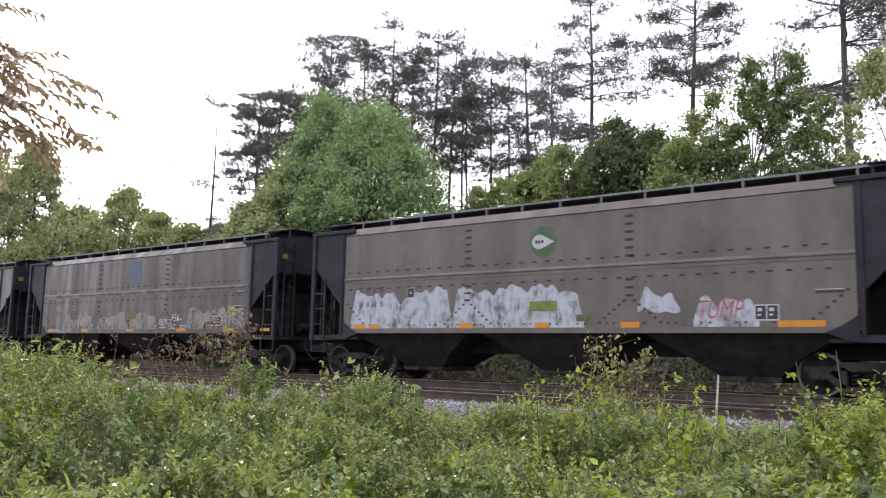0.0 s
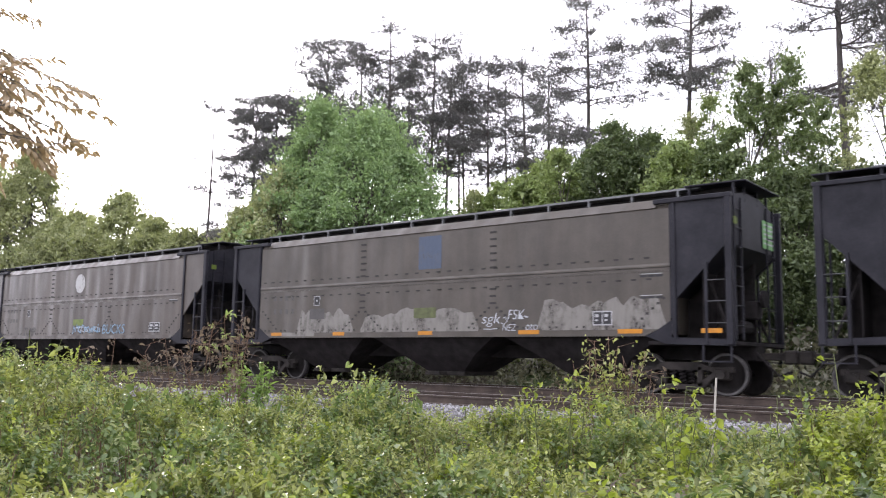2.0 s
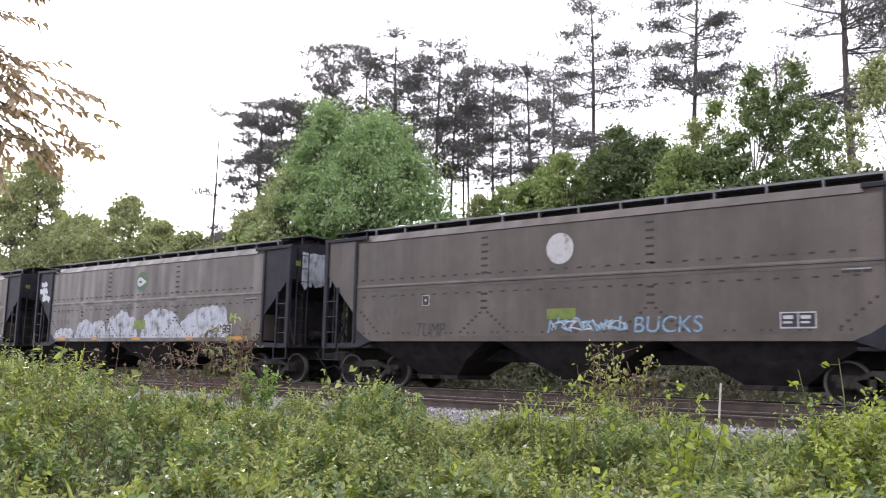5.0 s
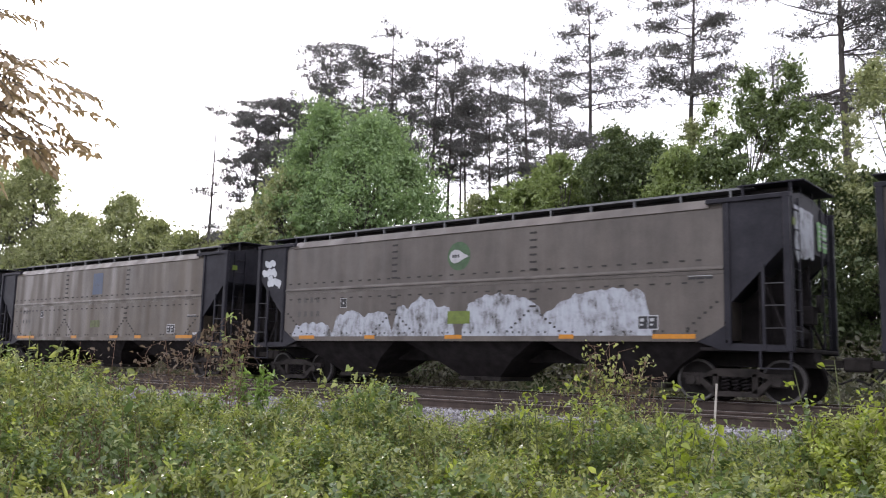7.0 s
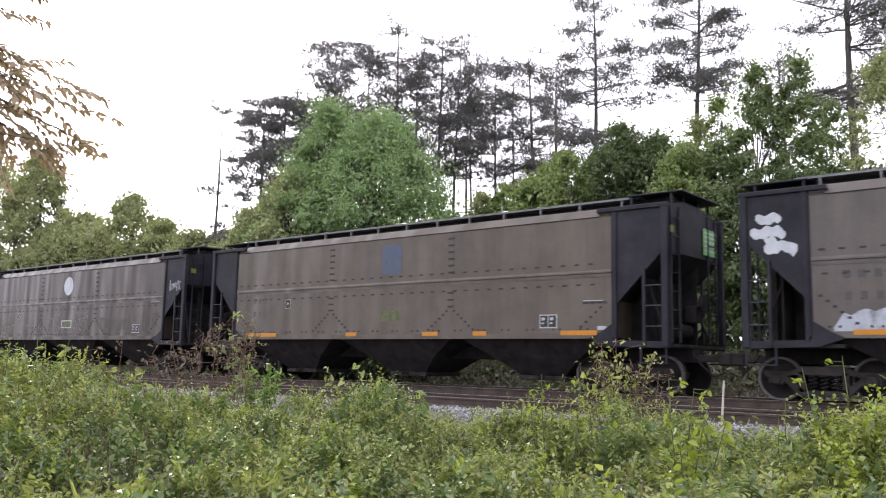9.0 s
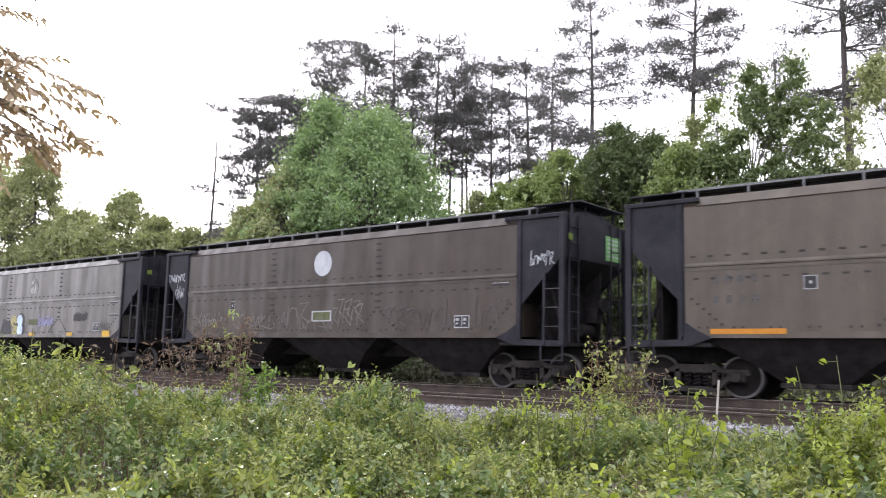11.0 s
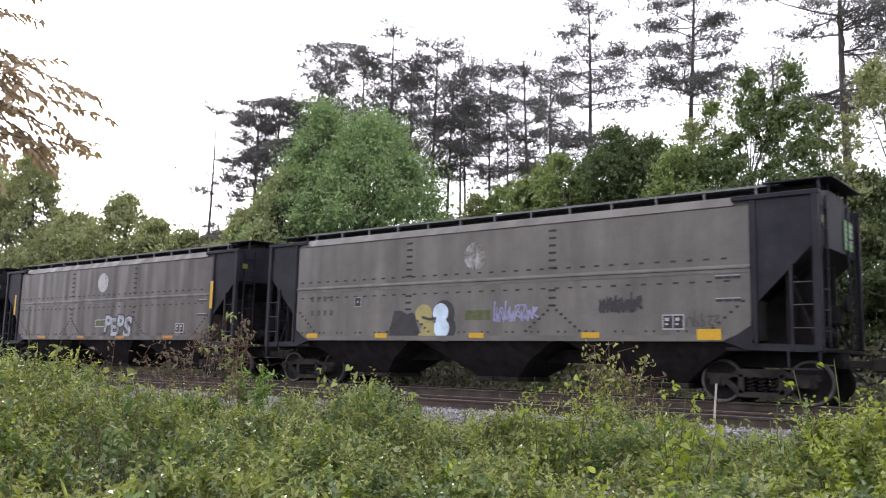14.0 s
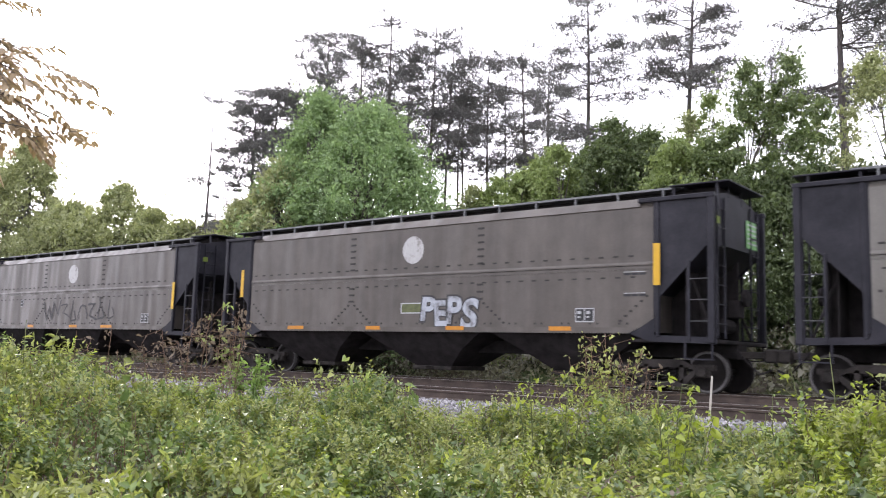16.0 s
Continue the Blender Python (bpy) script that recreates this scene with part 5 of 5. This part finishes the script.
# ---- near plants ----
BUMPS = [  # bearing, distance, half width, height of the top
    (45.5, 10.0, 1.0, 0.36), (43.0, 9.6, 0.8, 0.42), (47.3, 10.2, 0.8, 0.22), (31.0, 9.6, 0.7, 0.12), (28.0, 9.8, 0.9, 0.24), (24.5, 9.6, 0.7, 0.14), (64.5, 10.5, 1.7, 0.62), (21.6, 8.0, 0.5, 0.08), (18.6, 8.4, 0.6, 0.05), (61.0, 10.6, 1.2, 0.34), (68.0, 9.5, 1.8, 0.6), (57.5, 10.5, 1.2, 0.16),
    (12.5, 8.2, 1.2, 0.2), (9.0, 7.8, 1.4, 0.3), (15.3, 8.2, 0.6, 0.04), (29.5, 9.0, 0.9, 0.06), (25.5, 9.0, 0.8, 0.1), (49.0, 9.0, 1.2, 0.0), (53.5, 10.0, 1.4, 0.06)]


def tussock(x, y):
    """0 in the heart of a tussock, rising towards the creases between them."""
    return noise.voronoi((x * 1.5 + 0.08 * math.sin(y * 5), y * 1.5, 5.0))[0][0]


def weed_top(x, y):
    """Height of the undergrowth's upper surface."""
    b = -0.29
    if y > 10.2:
        b -= 0.16 * min(1.0, (y - 10.2) / 1.5)
    n1 = 0.2 * noise.noise((x * 0.8, y * 0.8, 11.0)) + 0.2 * noise.noise((x * 1.9, y * 1.9, 2.0)) + 0.13 * noise.noise((x * 4.6, y * 4.6, 2.0))
    n1 += 0.26 - 0.62 * tussock(x, y)
    cell = noise.voronoi((x * 3.6, y * 3.6, 9.0))[0][0]
    n1 += 0.1 - 0.26 * cell
    pit = noise.noise((x * 1.3, y * 1.3, 31.0))
    n1 -= 1.5 * max(0.0, pit - 0.08)
    z = b + n1
    for left, r, w, h in BUMPS:
        c = polar(left, r)
        q = ((x - c.x) ** 2 + (y - c.y) ** 2) / (w * w)
        if q < 6:
            z = max(z, b + (h - b) * math.exp(-q * 0.8) + n1 * 0.75)
    return z


def sprigs(rng, count, mat, label, leaf, slim, pick, a0=3, a1=76, lo=4.0, hi=13.0):
    """Arching shoots that break through the top of the weeds, with leaves set in two ranks along each."""
    b, r = np.radians(rng.uniform(a0, a1, count * 3)), np.sqrt(rng.uniform(lo * lo, hi * hi, count * 3))
    x, y = -r * np.sin(b), r * np.cos(b)
    keep = y < 11.7 + 0.35 * np.sin(x * 1.7) + 0.2 * np.sin(x * 4.1)
    if pick is not None:
        keep &= np.array([noise.noise((p * 0.7, q * 0.7, pick)) > 0.0 for p, q in zip(x, y)])
    keep &= np.array([tussock(p, q) for p, q in zip(x, y)]) < rng.uniform(0.3, 0.62, count * 3)
    x, y, r = x[keep][:count], y[keep][:count], r[keep][:count]
    n, per = len(x), 14
    root = np.stack([x, y, np.array([weed_top(p, q) for p, q in zip(x, y)])], -1)
    size = rng.uniform(0.16, 0.42, n)
    root[:, 2] -= size * rng.uniform(0.45, 0.95, n)
    way = random_ways(rng, n, 1.3)
    bow = random_ways(rng, n, -0.2) * 0.35
    f = np.linspace(0.12, 1.0, per)[None, :, None]
    L = size[:, None, None]
    at = root[:, None] + way[:, None] * L * f + bow[:, None] * L * f * f
    along = way[:, None] + 2 * bow[:, None] * f
    flat = np.cross(way, rng.normal(size=(n, 3)))
    flat /= np.linalg.norm(flat, axis=1, keepdims=True)
    rank = np.where(np.arange(per) % 2, 1.0, -1.0)[None, :, None]
    axis = flat[:, None] * rank + 0.55 * along + rng.normal(0, 0.25, (n, per, 3))
    normal = np.array([0, 0, 1.0]) + rng.normal(0, 0.4, (n, per, 3)) + 0.25 * random_ways(rng, n)[:, None]
    length = leaf * rng.uniform(0.8, 1.25, (n, 1)) * rng.uniform(0.75, 1.2, (n, per)) * (1.15 - 0.45 * f[..., 0])
    length = (length * np.where(r < 6.8, 1.35, 1.0)[:, None]).ravel()
    vs, fs = leaf_cards(at.reshape(-1, 3), axis.reshape(-1, 3), normal.reshape(-1, 3), length, length * slim)
    tagged(part("weed_shoots", fast_mesh("weed_shoots", vs, fs), mat), label, "undergrowth", kind="stuff")


def undergrowth():
    rng = np.random.default_rng(21)

    def field(n, size, mat, name, label, lo=4.2, hi=13.6, deep=0.2, pick=None, slim=0.6, a0=2, a1=80, tilt=0.55):
        b = np.radians(rng.uniform(a0, a1, n * 2))
        r = np.sqrt(rng.uniform(lo * lo, hi * hi, n * 2))
        x, y = -r * np.sin(b), r * np.cos(b)
        keep = y < 12.0 + 0.35 * np.sin(x * 1.7) + 0.2 * np.sin(x * 4.1)
        if pick:
            keep &= np.array([noise.noise((p * 0.8, q * 0.8, pick)) > 0.08 for p, q in zip(x, y)])
        x, y = x[keep][:n], y[keep][:n]
        z = np.array([weed_top(p, q) for p, q in zip(x, y)]) - np.abs(rng.normal(0, deep, len(x))) + rng.normal(0, 0.025, len(x))
        g = np.array([ground_z(p, q) for p, q in zip(x, y)])
        z = np.maximum(z, g + 0.02)
        pts = np.stack([x, y, z], -1)
        tagged(part(name, leaf_cloud(name, pts, rng, size, 0.38, tilt, slim), mat), label, "undergrowth", kind="stuff")
    # Carpet leaves get the darker green to paint in shade between the tussocks.
    field(70000, 0.045, BUSHLEAF, "undergrowth", "dense weeds and vines beside the railway, dark green standing in for shade", deep=0.3)
    field(16000, 0.042, WEEDLEAF, "undergrowth", "small-leaved light green weeds among the undergrowth", pick=3.0, deep=0.1)
    field(16000, 0.062, WEEDLEAF, "undergrowth", "long narrow leaves among the weeds", pick=15.0, deep=0.08, slim=0.24)
    field(3500, 0.05, PALELEAF, "undergrowth", "pale leaf undersides turned up in the weeds", pick=21.0, deep=0.05)
    sprigs(rng, 5600, WEEDLEAF, "leafy shoots of pointed mid-green leaves in the weeds", 0.056, 0.46, None)
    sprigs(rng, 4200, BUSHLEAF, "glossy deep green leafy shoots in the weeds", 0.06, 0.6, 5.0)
    sprigs(rng, 900, LIMELEAF, "yellow-green young shoots in the weeds", 0.055, 0.6, 9.0)
    sprigs(rng, 260, LIMELEAF, "yellow-green shoots of the bush beside the camera", 0.055, 0.62, None, 5, 18, 6.0, 9.0)
    sprigs(rng, 300, DRYLEAF, "withered brown shoots among the weeds", 0.045, 0.5, 17.0)
    # a skirt of stems that keeps the undergrowth standing on the soil
    g = Geo()
    rr = random.Random(4)
    for _ in range(1500):
        a, r = rr.uniform(4, 76), math.sqrt(rr.uniform(18, 170))
        p = polar(a, r)
        if p.y > 11.8:
            continue
        z0, z1 = ground_z(p.x, p.y), weed_top(p.x, p.y)
        g.tube([(p.x, p.y, z0 - 0.03), (p.x + rr.uniform(-0.1, 0.1), p.y + rr.uniform(-0.1, 0.1), (z0 + z1) / 2), (p.x + rr.uniform(-0.2, 0.2), p.y + rr.uniform(-0.2, 0.2), z1)], [0.006, 0.005, 0.003], 3)
    tagged(part("undergrowth_stems", g, DRYSTEM), "thin brown stems under the weeds", "undergrowth", kind="stuff")


def stalk_plant(name, left, r, tops, seed, mat, stem_mat, leaf=0.07, per=16, spread=0.25, label="", category="weed", leaf_from=0.4, slim=0.5):
    """Upright stalks that rise from the soil, with leaves along them. tops: (sideways, height) of each stalk's tip."""
    rng = np.random.default_rng(seed)
    o = polar(left, r)
    z0 = ground_z(o.x, o.y) - 0.04
    plant = tagged(empty(name, pose(o.x, o.y, z0)), label, category)
    side = np.array([math.cos(radians(left)), math.sin(radians(left)), 0])
    pts = []
    for sx, h in tops:
        g = Geo()
        tip = side * sx + np.array([0, 0, h - z0]) + np.append(rng.normal(0, 0.06, 2), 0)
        root = side * sx * 0.35 + np.append(rng.normal(0, 0.05, 2), 0)
        mid = root * 0.5 + tip * 0.5 + rng.normal(0, 0.04, 3)
        path = [root, root * 0.6 + mid * 0.4, mid, mid * 0.45 + tip * 0.55 + rng.normal(0, 0.02, 3), tip]
        g.tube([tuple(p) for p in path], [0.009, 0.008, 0.006, 0.005, 0.003], 5)
        pa = np.array(path)
        for j in range(per):
            q = leaf_from + (1 - leaf_from) * rng.random()
            p = np.array([np.interp(q, np.linspace(0, 1, 5), pa[:, i]) for i in range(3)])
            e = p + rng.normal(0, 1, 3) * spread * 0.35 * np.array([1, 1, 0.6])
            g.tube([tuple(p), tuple(e)], [0.004, 0.002], 3)
            for _ in range(2):
                pts.append(e + rng.normal(0, 0.02, 3))
        part("stem", g, stem_mat, plant)
    if pts and leaf > 0:
        part("leaves", leaf_cloud("leaves", np.array(pts), rng, leaf, 0.25, 0.5, slim), mat, plant)
    return plant


def near_plants():
    # leafy brown-stemmed weed clump before the right half of the track
    stalk_plant("tall_weed", 28.2, 10.4, [(-0.42, 0.62), (-0.25, 0.8), (-0.1, 0.92), (0.05, 0.98), (0.2, 0.86), (0.34, 0.7), (0.5, 0.8), (-0.55, 0.45), (0.0, 0.6), (0.15, 0.5), (0.62, 0.42)], 1, WEEDLEAF, DRYSTEM, 0.055, 36, 0.27, "tall leafy weed with brown stems", leaf_from=0.35)
    stalk_plant("dry_weed", 26.6, 10.6, [(-0.3, 0.5), (-0.1, 0.75), (0.1, 0.7), (0.3, 0.6), (0.45, 0.4)], 2, DRYLEAF, DRYSTEM, 0.045, 20, 0.3, "dry brown stalks among green weeds")
    # arching vine shoots
    stalk_plant("vine_shoot", 31.6, 8.6, [(-0.2, 0.56), (0.06, 0.5), (-0.3, 0.4), (0.2, 0.32), (0.35, 0.28), (0.45, 0.15)], 3, LIMELEAF, GREENSTEM, 0.06, 17, 0.18, "bright green climbing vine shoot", slim=0.6)
    stalk_plant("vine_shoot", 23.3, 7.6, [(-0.14, 0.56), (0.02, 0.48), (0.14, 0.34), (-0.05, 0.22), (0.25, 0.2)], 4, LIMELEAF, GREENSTEM, 0.065, 17, 0.16, "bright green climbing vine shoot", slim=0.6)
    stalk_plant("vine_shoot", 14.0, 7.8, [(-0.3, 0.68), (-0.05, 0.78), (0.25, 0.52), (0.5, 0.58), (-0.5, 0.42), (0.75, 0.5), (0.1, 0.4)], 5, LIMELEAF, GREENSTEM, 0.052, 13, 0.2, "bright green shoots above the bush", slim=0.6)
    # sapling with upright bright leaves by the ballast
    stalk_plant("sapling", 51.6, 12.6, [(-0.2, 0.25), (-0.11, 0.42), (0.0, 0.52), (0.1, 0.5), (0.2, 0.6), (0.24, 0.35), (-0.05, 0.2), (0.14, 0.25)], 6, SAPLEAF, GREENSTEM, 0.1, 50, 0.15, "bright green leafy sapling beside the ballast", "sapling", 0.25, 0.35)
    # brown withered stalks left of the sapling
    stalk_plant("dry_weed", 54.4, 12.2, [(-0.8, 0.7), (-0.55, 0.9), (-0.3, 0.75), (-0.1, 1.0), (0.1, 1.15), (0.25, 0.95), (0.45, 1.2), (0.6, 1.0), (-0.4, 0.5), (0.3, 0.6)], 7, DRYLEAF, DRYSTEM, 0.055, 44, 0.34, "withered brown stalks with curled dry leaves")
    stalk_plant("dry_weed", 61.2, 13.0, [(-0.5, 0.6), (-0.2, 0.85), (0.05, 0.7), (0.3, 0.9), (0.5, 0.6)], 8, DRYLEAF, DRYSTEM, 0.05, 16, 0.3, "withered brown stalks with few leaves")
    stalk_plant("leafy_weed", 53.2, 12.4, [(-0.2, 0.9), (0.0, 1.25), (0.2, 1.1), (0.1, 0.8)], 9, YOUNGLEAF, DRYSTEM, 0.08, 14, 0.3, "pale leafy weed standing above dry stalks")
    stalk_plant("young_shoot", 40.2, 9.6, [(0.0, 0.36), (-0.06, 0.2), (0.05, 0.1)], 10, LIMELEAF, GREENSTEM, 0.08, 5, 0.1, "single yellow-green shoot among low weeds")
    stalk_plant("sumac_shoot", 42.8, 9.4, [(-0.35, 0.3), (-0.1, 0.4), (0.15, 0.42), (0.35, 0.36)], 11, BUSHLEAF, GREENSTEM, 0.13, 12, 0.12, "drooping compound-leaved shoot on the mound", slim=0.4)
    for k, (left, r, h) in enumerate([(66.2, 9.8, 0.78), (64.2, 10.0, 0.9), (62.6, 10.2, 0.62), (59.2, 10.3, 0.5), (57.6, 10.4, 0.42), (46.6, 9.9, 0.52), (44.9, 10.0, 0.55), (33.9, 9.5, 0.3), (18.0, 8.6, 0.22), (11.3, 8.0, 0.6), (37.2, 10.4, 0.1), (48.4, 10.2, 0.3), (20.2, 10.0, 0.05)]):
        stalk_plant("leafy_shoot", left, r, [(-0.2, h - 0.15), (-0.05, h), (0.1, h - 0.08), (0.25, h - 0.2)], 40 + k, WEEDLEAF if k % 2 else YOUNGLEAF, GREENSTEM, 0.075, 12, 0.22, "leafy green shoot rising from the undergrowth")
    # bleached stick
    o = polar(21.8, 8.6)
    z0 = ground_z(o.x, o.y)
    st = Geo().tube([(0, 0, -0.05), (0.02, 0.01, 0.6), (0.07, 0.04, 0.54 - z0)], [0.014, 0.013, 0.01], 7)
    stick = part("stick", st, PALESTICK)
    stick.matrix_basis = pose(o.x, o.y, z0)
    tagged(stick, "bleached pale stick standing in the weeds", "stick")


def overhanging_tree():
    """A tree beside the camera whose branch hangs into view, with bronze compound leaves."""
    rng = np.random.default_rng(77)
    o = polar(83, 6.6)
    z0 = ground_z(o.x, o.y) - 0.05
    tree = tagged(empty("tree", pose(o.x, o.y, z0)), "young tree with bronze-green compound leaves on hanging branches", "tree")
    trunk = Geo().tube(limb_path(rng, (0, 0, 0), (0, 0, 1), 5.5, 7, 0.04), [0.09 * (1 - 0.1 * i) for i in range(8)], 9)
    part("trunk", trunk, GREYBARK, tree)
    # branches aim at places (bearing, distance, height)
    g, leaf_p, leaf_a, leaf_n, leaf_l = Geo(), [], [], [], []
    for bl, br, bz, rise in BRANCH_TIPS:
        tip = np.array(polar(bl, br, bz)) - np.array([o.x, o.y, z0])
        root = np.array([0, 0, max(1.6, min(5.2, tip[2] - rise))])
        mid = root * 0.45 + tip * 0.55 + np.array([0, 0, 0.22])
        path = [root, root * 0.7 + mid * 0.3 + np.array([0, 0, 0.06]), mid, mid * 0.5 + tip * 0.5 + np.array([0, 0, 0.08]), tip]
        g.tube([tuple(p) for p in path], [0.022, 0.017, 0.011, 0.007, 0.004], 5)
        pa = np.array(path)
        for q in np.linspace(0.45, 1.0, 11):
            p = np.array([np.interp(q, np.linspace(0, 1, 5), pa[:, i]) for i in range(3)])
            d = np.array([np.interp(min(1, q + 0.1), np.linspace(0, 1, 5), pa[:, i]) for i in range(3)]) - p
            d = tip - root if np.linalg.norm(d) < 1e-6 else d
            d = d / np.linalg.norm(d) + rng.normal(0, 0.45, 3) * np.array([1, 1, 0.4])
            d /= np.linalg.norm(d)
            ln = rng.uniform(0.25, 0.42)
            end = p + d * ln + np.array([0, 0, -0.06])
            g.tube([tuple(p), tuple((p + end) / 2 + np.array([0, 0, 0.02])), tuple(end)], [0.004, 0.003, 0.002], 4)
            side = np.cross(d, [0, 0, 1])
            side /= np.linalg.norm(side) + 1e-9
            for k in range(7):
                c = p + (end - p) * (0.25 + 0.75 * k / 6)
                for s in (-1, 1):
                    leaf_p.append(c)
                    leaf_a.append(side * s * 0.8 + d * 0.6 + rng.normal(0, 0.18, 3) + np.array([0, 0, -0.35]))
                    leaf_n.append(np.array([0, 0, 1]) + rng.normal(0, 0.35, 3))
                    leaf_l.append(rng.uniform(0.055, 0.1))
    part("branch", g, GREYBARK, tree)
    L = np.array(leaf_l)
    vs, fs = leaf_cards(np.array(leaf_p), np.array(leaf_a), np.array(leaf_n), L, L * 0.4)
    part("leaves", fast_mesh("leaves", vs, fs), BROWNLEAF, tree, "bronze compound leaves")


BRANCH_TIPS = [(64.8, 6.0, 2.3, -0.1), (64.4, 6.1, 2.14, -0.1), (65.2, 6.0, 1.98, -0.2), (64.2, 6.2, 2.5, 0.0), (65.6, 6.1, 2.08, -0.2), (66.4, 5.9, 2.36, 0.0), (67.0, 6.2, 2.62, 0.1), (68.4, 6.0, 2.2, 0.0), (69.0, 6.1, 2.9, 0.2), (68.2, 6.1, 3.15, 0.3), (67.6, 5.9, 2.02, -0.2)]


# ---- build ----
build_ground()
build_tracks()
cars = build_train()
far_trees()
thicket()
undergrowth()
near_plants()
overhanging_tree()


def motions():
    """The train rolls by; every wheelset turns with it."""
    car_times = [i * 0.5 for i in range(33)]
    wheel_times = [i / 15 for i in range(241)]
    turn = [math.degrees((car_x(0, t) - car_x(0, 0)) / 0.462) for t in wheel_times]
    for k, c in enumerate(cars):
        walk(c, [(t, pose(car_x(k, t), TRAIN_Y, 0)) for t in car_times])
        for o in c.children:
            if o.name.startswith("wheelset"):
                u = o.location.x
                walk(o, [(t, pose(u, 0, 0.462, 0, a, 0)) for t, a in zip(wheel_times, turn)])


motions()
